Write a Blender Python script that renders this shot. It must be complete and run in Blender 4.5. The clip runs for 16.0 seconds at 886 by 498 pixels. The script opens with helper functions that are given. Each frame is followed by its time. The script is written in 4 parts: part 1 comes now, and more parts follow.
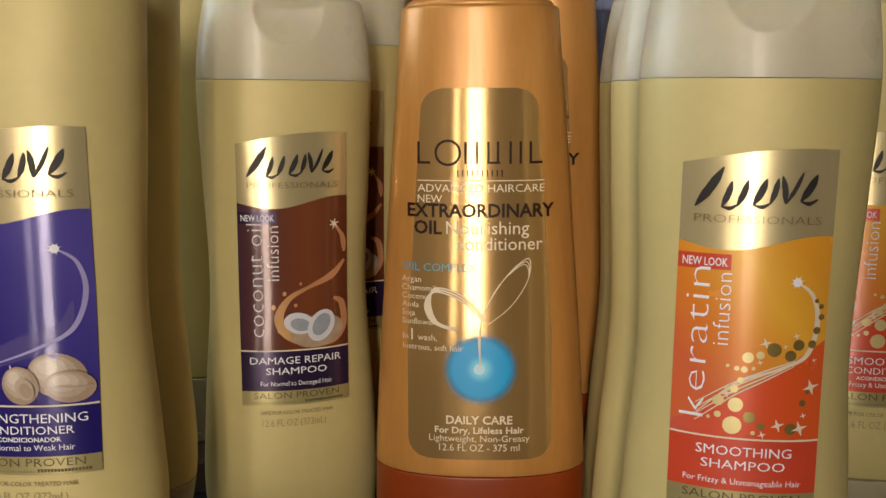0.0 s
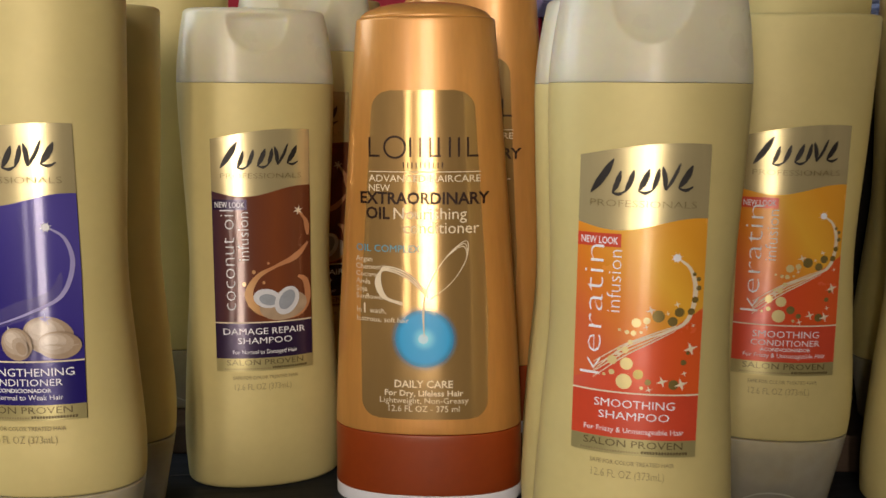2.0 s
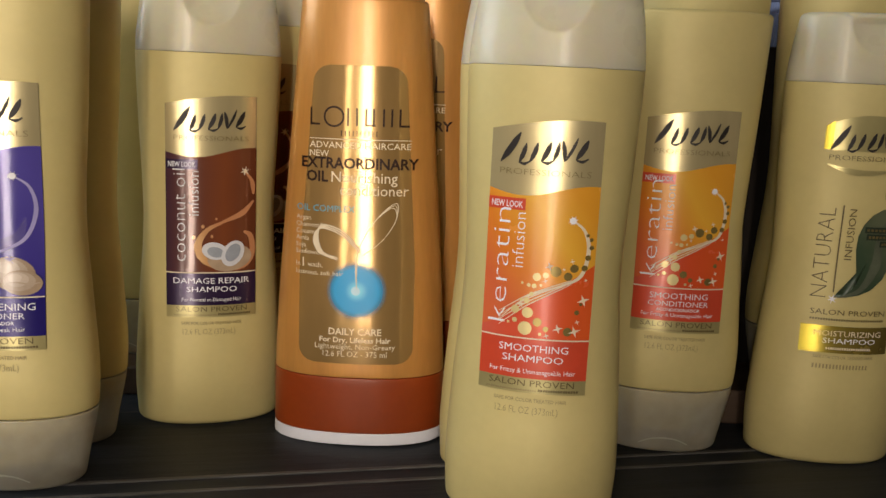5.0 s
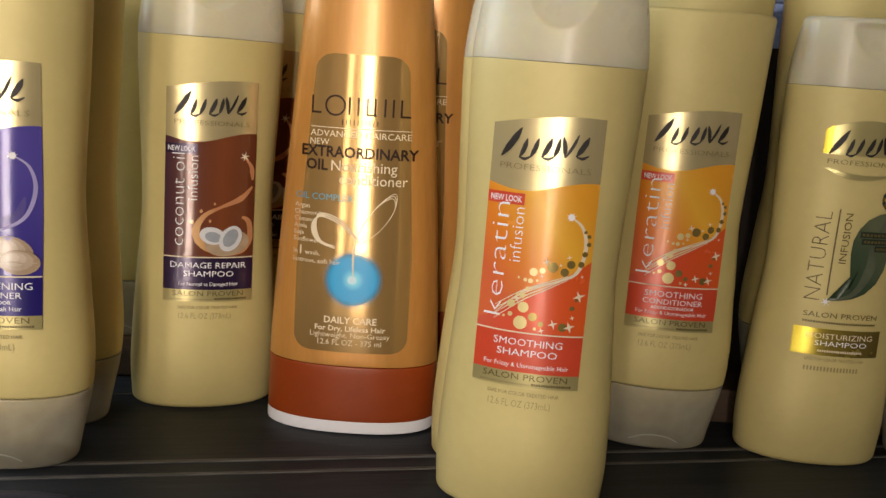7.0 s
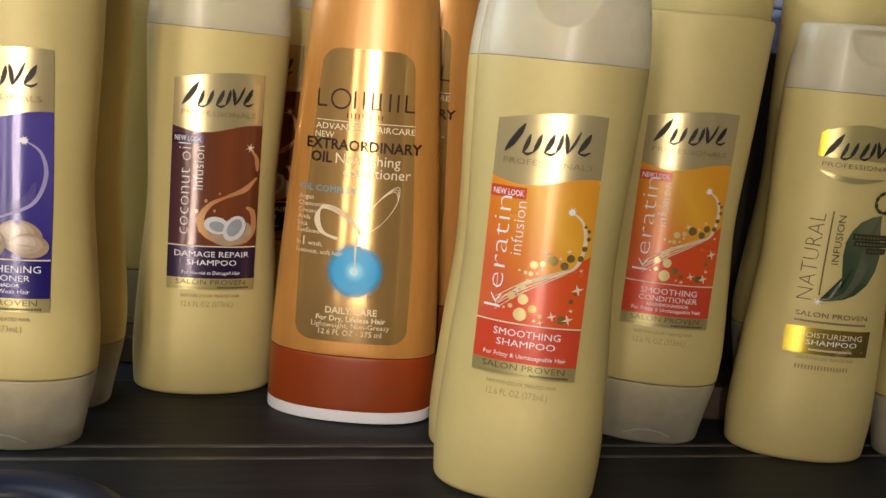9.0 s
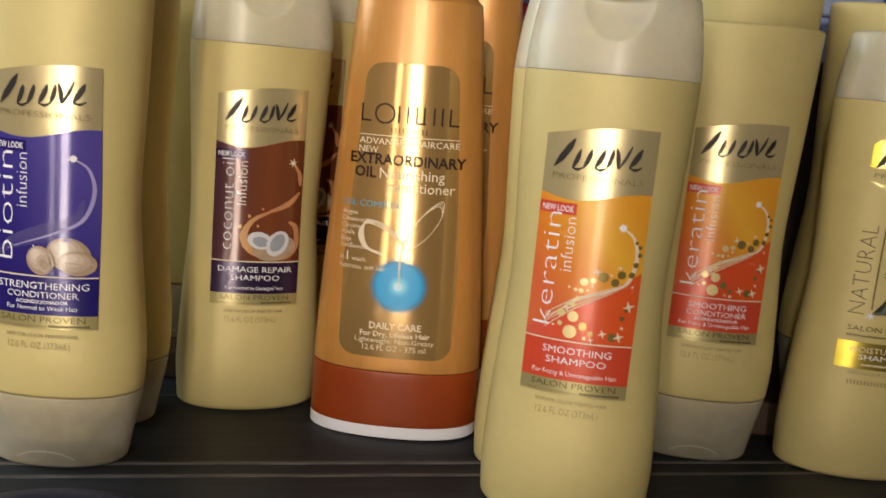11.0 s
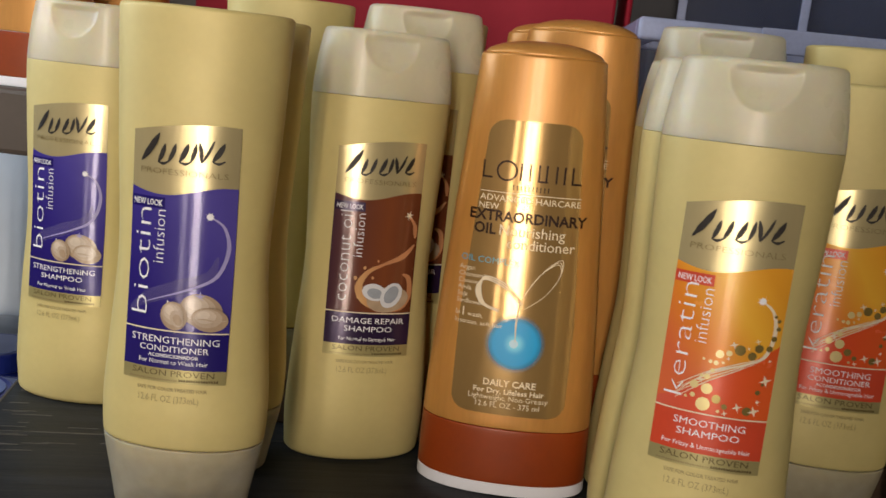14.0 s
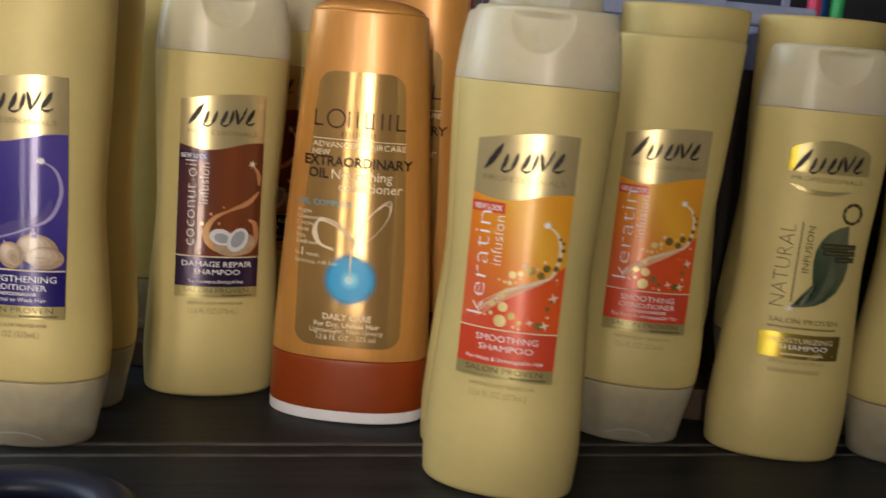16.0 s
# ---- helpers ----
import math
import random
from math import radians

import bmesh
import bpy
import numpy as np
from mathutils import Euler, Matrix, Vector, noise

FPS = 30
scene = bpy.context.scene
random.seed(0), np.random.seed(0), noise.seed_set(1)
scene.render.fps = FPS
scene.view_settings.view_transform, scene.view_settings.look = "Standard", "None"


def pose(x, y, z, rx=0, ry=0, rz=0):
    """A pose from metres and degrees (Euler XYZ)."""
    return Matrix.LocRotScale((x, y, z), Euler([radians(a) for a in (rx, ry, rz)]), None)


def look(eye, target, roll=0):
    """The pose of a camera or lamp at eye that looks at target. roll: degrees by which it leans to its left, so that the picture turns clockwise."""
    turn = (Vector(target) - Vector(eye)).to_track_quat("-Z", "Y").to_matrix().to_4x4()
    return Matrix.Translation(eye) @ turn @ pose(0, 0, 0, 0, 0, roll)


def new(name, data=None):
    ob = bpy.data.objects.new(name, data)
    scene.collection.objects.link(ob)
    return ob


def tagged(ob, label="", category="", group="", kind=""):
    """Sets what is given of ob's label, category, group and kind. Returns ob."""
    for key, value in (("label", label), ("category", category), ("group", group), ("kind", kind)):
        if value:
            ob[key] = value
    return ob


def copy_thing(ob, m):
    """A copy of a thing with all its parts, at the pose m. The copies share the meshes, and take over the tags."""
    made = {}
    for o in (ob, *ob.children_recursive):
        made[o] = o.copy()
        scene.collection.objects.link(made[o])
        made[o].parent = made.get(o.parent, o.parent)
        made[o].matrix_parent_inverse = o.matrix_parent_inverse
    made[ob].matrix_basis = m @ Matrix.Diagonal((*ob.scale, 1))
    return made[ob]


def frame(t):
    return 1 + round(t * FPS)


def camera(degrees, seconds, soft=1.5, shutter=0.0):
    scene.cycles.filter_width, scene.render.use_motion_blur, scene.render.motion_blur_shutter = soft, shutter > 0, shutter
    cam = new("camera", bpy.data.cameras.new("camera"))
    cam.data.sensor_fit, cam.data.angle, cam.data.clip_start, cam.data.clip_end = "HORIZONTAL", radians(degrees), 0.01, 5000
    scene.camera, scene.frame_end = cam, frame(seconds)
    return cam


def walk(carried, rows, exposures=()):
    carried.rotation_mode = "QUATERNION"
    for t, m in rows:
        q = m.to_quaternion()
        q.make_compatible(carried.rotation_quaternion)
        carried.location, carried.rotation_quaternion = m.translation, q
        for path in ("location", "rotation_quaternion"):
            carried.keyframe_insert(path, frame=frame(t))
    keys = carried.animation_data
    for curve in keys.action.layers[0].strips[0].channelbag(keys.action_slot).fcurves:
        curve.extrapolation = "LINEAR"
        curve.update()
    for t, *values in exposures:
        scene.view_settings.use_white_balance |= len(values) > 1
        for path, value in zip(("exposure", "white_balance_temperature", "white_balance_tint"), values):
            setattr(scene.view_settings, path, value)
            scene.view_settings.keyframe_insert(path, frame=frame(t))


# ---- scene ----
cam = camera(51.66, 16.0, shutter=0.5)
PATH = [
    (0, (0.0555, 0.0671, 0.1627), (0.0005, 2.0397, -0.1628), 0.46),
    (0.5, (0.0515, 0.0625, 0.1637), (0.0274, 2.0360, -0.1596), 0.78),
    (1, (0.0517, 0.0540, 0.1667), (0.0523, 2.0247, -0.1745), 1.25),
    (1.5, (0.0712, 0.0402, 0.1654), (0.0014, 2.0109, -0.1685), 0.57),
    (2, (0.0835, 0.0267, 0.1636), (-0.0102, 1.9974, -0.1641), 0.52),
    (2.5, (0.0883, 0.0168, 0.1643), (0.0031, 1.9865, -0.1718), 0.87),
    (3, (0.0912, 0.0097, 0.1647), (0.0143, 1.9792, -0.1749), 1.12),
    (3.5, (0.0952, -0.0050, 0.1647), (0.0441, 1.9645, -0.1798), 1.46),
    (4, (0.0952, -0.0121, 0.1629), (0.0746, 1.9584, -0.1790), 1.95),
    (4.5, (0.0935, -0.0123, 0.1611), (0.0943, 1.9576, -0.1842), 2.39),
    (5, (0.0978, -0.0120, 0.1636), (0.0912, 1.9531, -0.2085), 2.75),
    (7.5, (0.0952, -0.0139, 0.1649), (0.1139, 1.9468, -0.2294), 5.02),
    (8, (0.0938, -0.0172, 0.1645), (0.1209, 1.9436, -0.2288), 5.48),
    (8.5, (0.0940, -0.0203, 0.1633), (0.1210, 1.9408, -0.2286), 5.71),
    (10.8, (0.0841, -0.0179, 0.1615), (0.0783, 1.9453, -0.2206), 5.41),
    (11, (0.0840, -0.0163, 0.1649), (0.0531, 1.9464, -0.2180), 5.24),
    (11.5, (0.0711, -0.0139, 0.1688), (0.0186, 1.9516, -0.1971), 5.20),
    (12, (0.0517, -0.0121, 0.1751), (-0.0068, 1.9526, -0.1946), 5.60),
    (12.5, (0.0421, -0.0082, 0.1815), (-0.0618, 1.9522, -0.2004), 5.95),
    (13, (0.0403, -0.0064, 0.1827), (-0.0964, 1.9530, -0.1937), 6.28),
    (13.5, (0.0419, -0.0080, 0.1827), (-0.0931, 1.9522, -0.1905), 6.41),
    (14, (0.0500, -0.0129, 0.1795), (-0.0780, 1.9498, -0.1831), 6.14),
    (14.5, (0.0538, -0.0188, 0.1746), (-0.0310, 1.9479, -0.1790), 5.85),
    (15, (0.0603, -0.0232, 0.1744), (0.0251, 1.9426, -0.1925), 5.55),
    (15.5, (0.0740, -0.0282, 0.1680), (0.0756, 1.9410, -0.1817), 5.54),
    (16, (0.1051, -0.0437, 0.1712), (0.0905, 1.9188, -0.2139), 5.39),
]
walk(cam, [(t, look(eye, target, roll)) for t, eye, target, roll in PATH],
     [(0, -.09), (1.5, -.03), (4, .08), (5, .07), (8.5, .24), (11, .17), (12.5, .04), (14, -.05), (15.5, .02), (16, -.03)])

# ---- light: glazed door panes behind the camera, a window at the left and an added fill lamp ----
world = bpy.data.worlds.new("world")
scene.world = world
world.use_nodes = True
sky = world.node_tree.nodes.new("ShaderNodeTexSky")
sky.sky_type, sky.sun_disc, sky.sun_elevation, sky.sun_rotation = "NISHITA", False, radians(30), radians(120)
world.node_tree.links.new(sky.outputs[0], world.node_tree.nodes["Background"].inputs[0])
world.node_tree.nodes["Background"].inputs[1].default_value = 0.08


def area_lamp(name, at, aim, w, h, watts, colour):
    data = bpy.data.lights.new(name, "AREA")
    data.shape, data.size, data.size_y, data.energy, data.color = "RECTANGLE", w, h, watts, colour
    ob = new(name, data)
    ob.matrix_world = look(at, aim)
    return ob


WARM = (1.0, 0.85, 0.715)
area_lamp("door_daylight", (-0.50, -1.78, 0.35), (-0.50, 0.4, 0.35), 0.10, 1.5, 5.8, WARM)
area_lamp("door_pane_daylight", (-0.15, -1.78, 0.35), (-0.15, 0.4, 0.35), 0.06, 1.5, 14.0, WARM)
area_lamp("door_pane_daylight", (-0.01, -1.78, 0.35), (-0.01, 0.4, 0.35), 0.06, 1.5, 14.0, WARM)
area_lamp("far_door_daylight", (1.18, -1.78, 0.35), (0.9, 0.4, 0.2), 0.20, 1.5, 0.12, WARM)
# No such window is known: this lamp only adds soft light from upper left.
area_lamp("added_fill_light", (-0.70, -0.20, 1.22), (0.0, 0.38, 0.1), 0.66, 0.46, 3.6, (0.98, 0.91, 0.80))
area_lamp("window_daylight", (-0.70, 0.30, 0.42), (0.2, 0.42, 0.05), 0.5, 0.36, 3.0, (0.80, 0.90, 1.0))


# ---- materials ----
def material(name, colour, rough=0.5, metal=0.0, spots=0.0, scale=60.0, bump=0.0, coat=0.0, second=None, stretch=(1, 1, 1), soft=0.0, alpha=1.0, through_light=0.0, ior=1.45):
    """A principled material with noise at two scales in colour, gloss and relief."""
    m = bpy.data.materials.new(name)
    m.use_nodes = True
    nt = m.node_tree
    p = nt.nodes["Principled BSDF"]
    p.inputs["Roughness"].default_value = rough
    p.inputs["Metallic"].default_value = metal
    p.inputs["Coat Weight"].default_value = coat
    p.inputs["Coat Roughness"].default_value = 0.12
    p.inputs["Subsurface Weight"].default_value = soft
    p.inputs["Subsurface Radius"].default_value = (0.0045, 0.0036, 0.0022)
    p.inputs["Subsurface Scale"].default_value = 1.0
    p.inputs["Alpha"].default_value = alpha
    p.inputs["Transmission Weight"].default_value = through_light
    p.inputs["IOR"].default_value = ior
    tc = nt.nodes.new("ShaderNodeTexCoord")
    mp = nt.nodes.new("ShaderNodeMapping")
    mp.inputs["Scale"].default_value = stretch
    nt.links.new(tc.outputs["Object"], mp.inputs["Vector"])
    n1 = nt.nodes.new("ShaderNodeTexNoise")
    n1.inputs["Scale"].default_value = scale
    n1.inputs["Detail"].default_value = 6
    n2 = nt.nodes.new("ShaderNodeTexNoise")
    n2.inputs["Scale"].default_value = scale * 9
    n2.inputs["Detail"].default_value = 3
    for n in (n1, n2):
        nt.links.new(mp.outputs[0], n.inputs["Vector"])
    add = nt.nodes.new("ShaderNodeMath")
    add.operation = "MULTIPLY_ADD"
    add.inputs[1].default_value = 0.35
    nt.links.new(n2.outputs[0], add.inputs[0])
    nt.links.new(n1.outputs[0], add.inputs[2])
    ramp = nt.nodes.new("ShaderNodeValToRGB")
    ramp.color_ramp.elements[0].position, ramp.color_ramp.elements[1].position = 0.45, 0.85
    c2 = second or tuple(c * (1 - spots) for c in colour)
    ramp.color_ramp.elements[0].color = (*colour, 1)
    ramp.color_ramp.elements[1].color = (*c2, 1)
    nt.links.new(add.outputs[0], ramp.inputs[0])
    nt.links.new(ramp.outputs[0], p.inputs["Base Color"])
    mr = nt.nodes.new("ShaderNodeMapRange")
    mr.inputs["To Min"].default_value, mr.inputs["To Max"].default_value = rough * 0.88, min(1, rough * 1.15)
    nt.links.new(n1.outputs[0], mr.inputs["Value"])
    nt.links.new(mr.outputs[0], p.inputs["Roughness"])
    if bump:
        b = nt.nodes.new("ShaderNodeBump")
        b.inputs["Strength"].default_value, b.inputs["Distance"].default_value = bump, 0.001
        nt.links.new(add.outputs[0], b.inputs["Height"])
        nt.links.new(b.outputs[0], p.inputs["Normal"])
    return m


def gradient(name, stops, axis, lo, hi, rough=0.3, metal=0.0, coat=0.0, wobble=0.08):
    """A printed ground whose ink runs through several colours along x or z of its bottle, with slight unevenness."""
    m = material(name, stops[0][1], rough, metal, coat=coat)
    nt = m.node_tree
    p = nt.nodes["Principled BSDF"]
    tc = nt.nodes.new("ShaderNodeTexCoord")
    sx = nt.nodes.new("ShaderNodeSeparateXYZ")
    nt.links.new(tc.outputs["Object"], sx.inputs[0])
    mr = nt.nodes.new("ShaderNodeMapRange")
    mr.inputs["From Min"].default_value, mr.inputs["From Max"].default_value = lo, hi
    if axis == "xz":
        ad = nt.nodes.new("ShaderNodeMath")
        ad.operation = "MULTIPLY_ADD"
        ad.inputs[1].default_value = 1.4
        nt.links.new(sx.outputs["X"], ad.inputs[0])
        nt.links.new(sx.outputs["Z"], ad.inputs[2])
        nt.links.new(ad.outputs[0], mr.inputs["Value"])
    else:
        nt.links.new(sx.outputs[axis.upper()], mr.inputs["Value"])
    ns = nt.nodes.new("ShaderNodeTexNoise")
    ns.inputs["Scale"].default_value = 90
    nt.links.new(tc.outputs["Object"], ns.inputs["Vector"])
    wb = nt.nodes.new("ShaderNodeMath")
    wb.operation = "MULTIPLY_ADD"
    wb.inputs[1].default_value = wobble
    nt.links.new(ns.outputs[0], wb.inputs[0])
    nt.links.new(mr.outputs[0], wb.inputs[2])
    ramp = nt.nodes.new("ShaderNodeValToRGB")
    els = ramp.color_ramp.elements
    while len(els) < len(stops):
        els.new(0.5)
    for e, (pos, col) in zip(els, stops):
        e.position, e.color = pos, (*col, 1)
    nt.links.new(wb.outputs[0], ramp.inputs[0])
    nt.links.new(ramp.outputs[0], p.inputs["Base Color"])
    return m


M = {}
M["pearl"] = material("pearl_gold_plastic", (0.650, 0.556, 0.240), 0.48, 0.12, spots=0.08, scale=35, bump=0.02, coat=0.0, soft=0.12)
M["frost"] = material("frosted_cap_plastic", (0.80, 0.775, 0.605), 0.28, 0.0, spots=0.08, scale=40, bump=0.02, soft=0.8, coat=0.2, alpha=0.66)
M["frost_grey"] = material("frosted_grey_cap_plastic", (0.63, 0.595, 0.465), 0.32, 0.0, spots=0.28, scale=22, bump=0.02, soft=0.4, alpha=0.58, coat=0.2)
M["amber"] = material("amber_plastic", (0.66, 0.322, 0.082), 0.33, 0.25, spots=0.20, scale=25, bump=0.015, coat=0.2, soft=0.25, stretch=(3, 3, 0.4))
M["rust"] = material("rust_brown_plastic", (0.30, 0.052, 0.009), 0.34, 0.0, spots=0.18, scale=40, bump=0.02, soft=0.2)
M["white_rim"] = material("white_plastic", (0.84, 0.86, 0.93), 0.4, spots=0.05)
M["bronze"] = material("bronze_foil", (0.47, 0.297, 0.110), 0.135, 0.55, spots=0.10, scale=30, stretch=(2, 2, 0.3))
M["foil"] = material("gold_foil", (0.68, 0.585, 0.32), 0.24, 0.58, spots=0.10, scale=30, stretch=(2, 2, 0.3))
M["foil_dull"] = material("dull_gold_foil", (0.50, 0.44, 0.20), 0.28, 0.5, spots=0.12, scale=30)
M["black_ink"] = material("black_ink", (0.016, 0.013, 0.011), 0.5, spots=0.2, scale=300)
M["brown_ink"] = material("brown_ink", (0.026, 0.010, 0.006), 0.55, spots=0.2, scale=300, ior=1.3)
M["olive_ink"] = material("olive_ink", (0.15, 0.115, 0.04), 0.4, spots=0.2, scale=300)
M["faint_ink"] = material("faint_ink", (0.36, 0.29, 0.13), 0.4, spots=0.15, scale=300)
M["white_ink"] = material("white_ink", (0.86, 0.87, 0.92), 0.4, spots=0.04, scale=300)
M["cream_ink"] = material("cream_ink", (0.80, 0.70, 0.52), 0.4, spots=0.06, scale=300)
M["lilac_ink"] = material("lilac_ink", (0.36, 0.33, 0.62), 0.4, spots=0.06, scale=300)
M["blue_ink"] = material("blue_ink", (0.012, 0.33, 0.66), 0.35, spots=0.08, scale=200)
M["blue_text"] = material("blue_text_ink", (0.10, 0.38, 0.55), 0.35, spots=0.08, scale=200)
M["pale_blue"] = material("pale_blue_ink", (0.55, 0.80, 0.95), 0.35, spots=0.05, scale=200)
M["purple"] = gradient("purple_print", [(0.0, (0.016, 0.010, 0.13)), (0.35, (0.026, 0.017, 0.18)), (0.75, (0.055, 0.042, 0.27)), (1.0, (0.085, 0.068, 0.33))], "xz", 0.05, 0.14, 0.145, 0.05, 0.05)
M["purple_dark"] = material("deep_purple_print", (0.020, 0.013, 0.16), 0.25, 0.15, spots=0.1, coat=0.15)
M["brown"] = gradient("cocoa_print", [(0.0, (0.045, 0.024, 0.055)), (0.30, (0.12, 0.042, 0.030)), (0.7, (0.20, 0.060, 0.022)), (1.0, (0.13, 0.038, 0.016))], "x", -0.021, 0.019, 0.15, 0.08, 0.08)
M["aubergine"] = material("aubergine_print", (0.035, 0.018, 0.06), 0.26, 0.35, spots=0.1, coat=0.3)
M["orange"] = gradient("orange_print", [(0.0, (0.66, 0.13, 0.055)), (0.32, (0.74, 0.23, 0.025)), (0.7, (0.83, 0.45, 0.045)), (1.0, (0.76, 0.35, 0.03))], "xz", 0.07, 0.145, 0.26, 0.05, 0.12)
M["red"] = gradient("red_print", [(0.0, (0.64, 0.12, 0.075)), (0.45, (0.70, 0.075, 0.022)), (1.0, (0.72, 0.11, 0.022))], "x", -0.0195, 0.0195, 0.26, 0.05, 0.12)
M["red_box"] = material("red_print_flat", (0.66, 0.075, 0.032), 0.28, 0.08, spots=0.1, coat=0.15)
M["gold_dot"] = material("gold_dot_ink", (0.76, 0.63, 0.29), 0.28, 0.3, spots=0.1, scale=200)
M["olive_dot"] = material("olive_dot_ink", (0.38, 0.28, 0.085), 0.25, 0.5, spots=0.3, scale=200)
for k in range(4):
    M["nut_%d" % k] = material("nut_print", (0.45 + 0.10 * k, 0.335 + 0.105 * k, 0.23 + 0.105 * k), 0.22, spots=0.22, scale=140, coat=0.2)
M["lilac_glow"] = material("thin_lilac_ink", (0.30, 0.26, 0.60), 0.3, spots=0.3, scale=120, alpha=0.22)
# White with the blue of daylight mixed into the colour.
M["backdrop_white"] = material("daylight_tinted_white", (0.62, 0.72, 0.84), 0.5, spots=0.08, scale=5, bump=0.03)
M["tub_grey"] = material("grey_blue_tub_plastic", (0.30, 0.35, 0.42), 0.35, spots=0.15, scale=20)
M["nut_dark"] = material("nut_shade_print", (0.46, 0.345, 0.23), 0.3, spots=0.25, scale=200)
M["oil"] = gradient("oil_print", [(0.0, (0.46, 0.22, 0.06)), (0.5, (0.70, 0.43, 0.18)), (1.0, (0.56, 0.26, 0.12))], "xz", 0.055, 0.13, 0.2, 0.1, 0.2, wobble=0.9)
M["coco_white"] = material("coconut_flesh_print", (0.70, 0.72, 0.76), 0.3, spots=0.12, scale=150)
M["coco_hollow"] = material("coconut_hollow_print", (0.36, 0.40, 0.46), 0.3, spots=0.2, scale=150)
M["leaf"] = gradient("leaf_print", [(0.0, (0.018, 0.038, 0.018)), (0.5, (0.045, 0.078, 0.042)), (1.0, (0.13, 0.15, 0.085))], "xz", 0.085, 0.145, 0.3, 0.1, 0.2, wobble=0.5)
M["leaf_light"] = material("pale_leaf_print", (0.115, 0.135, 0.088), 0.34, spots=0.3, scale=150)
M["leaf_dark"] = material("dark_leaf_print", (0.020, 0.036, 0.022), 0.36, spots=0.2, scale=150)
# Foil ink with its highlight at the left put into the colour.
M["foil_lit_left"] = gradient("foil_lit_left", [(0.0, (0.75, 0.62, 0.06)), (0.4, (0.50, 0.38, 0.06)), (1.0, (0.26, 0.20, 0.05))], "x", -0.019, 0.019, 0.26, 0.7, 0.0)
M["board"] = material("brown_board", (0.070, 0.041, 0.022), 0.6, spots=0.35, scale=25, bump=0.2, stretch=(0.4, 5, 5))
M["red_card"] = material("red_card", (0.33, 0.014, 0.034), 0.55, spots=0.15, scale=12, bump=0.03, ior=1.25)
M["dark_card"] = material("dark_grey_card", (0.026, 0.028, 0.040), 0.5, spots=0.25, scale=12, bump=0.05)
# Near-black colour that stands for the shade between the bottles.
M["gap_shade"] = material("gap_shade_dark", (0.016, 0.012, 0.009), 0.7, spots=0.25, scale=12, bump=0.05, ior=1.25)
M["shelf_grey"] = material("dark_taupe_laminate", (0.085, 0.068, 0.056), 0.5, spots=0.2, scale=20, bump=0.05)
M["wall_dim"] = material("grey_wall_paint", (0.20, 0.18, 0.16), 0.75, spots=0.10, scale=5, bump=0.08)
M["floor"] = material("brown_floor", (0.16, 0.11, 0.075), 0.55, spots=0.3, scale=8, stretch=(1, 8, 1))
M["bin"] = material("clear_bin_plastic", (0.40, 0.46, 0.66), 0.15, spots=0.04, alpha=0.06)
M["lid"] = material("clear_lid_plastic", (0.11, 0.14, 0.26), 0.25, spots=0.25, scale=15, alpha=0.35)
M["bin_rim"] = material("milky_blue_rim_plastic", (0.50, 0.58, 0.86), 0.22, spots=0.18, scale=60, alpha=0.72)
M["navy"] = material("navy_black_plastic", (0.013, 0.019, 0.046), 0.4, spots=0.2, scale=80, bump=0.04, ior=1.35)
M["blue_jar"] = material("cobalt_plastic", (0.012, 0.026, 0.22), 0.3, spots=0.12, scale=40)
M["lid_grey"] = material("grey_blue_lid_plastic", (0.13, 0.18, 0.42), 0.4, spots=0.12, scale=40)
M["pink"] = material("pink_plastic", (0.75, 0.06, 0.18), 0.35, spots=0.08)
M["pen_blue"] = material("blue_plastic", (0.02, 0.10, 0.42), 0.35, spots=0.08)
M["green"] = material("green_plastic", (0.04, 0.50, 0.16), 0.35, spots=0.08)
M["steel_dark"] = material("dark_metal", (0.05, 0.05, 0.055), 0.45, 0.6, spots=0.2)


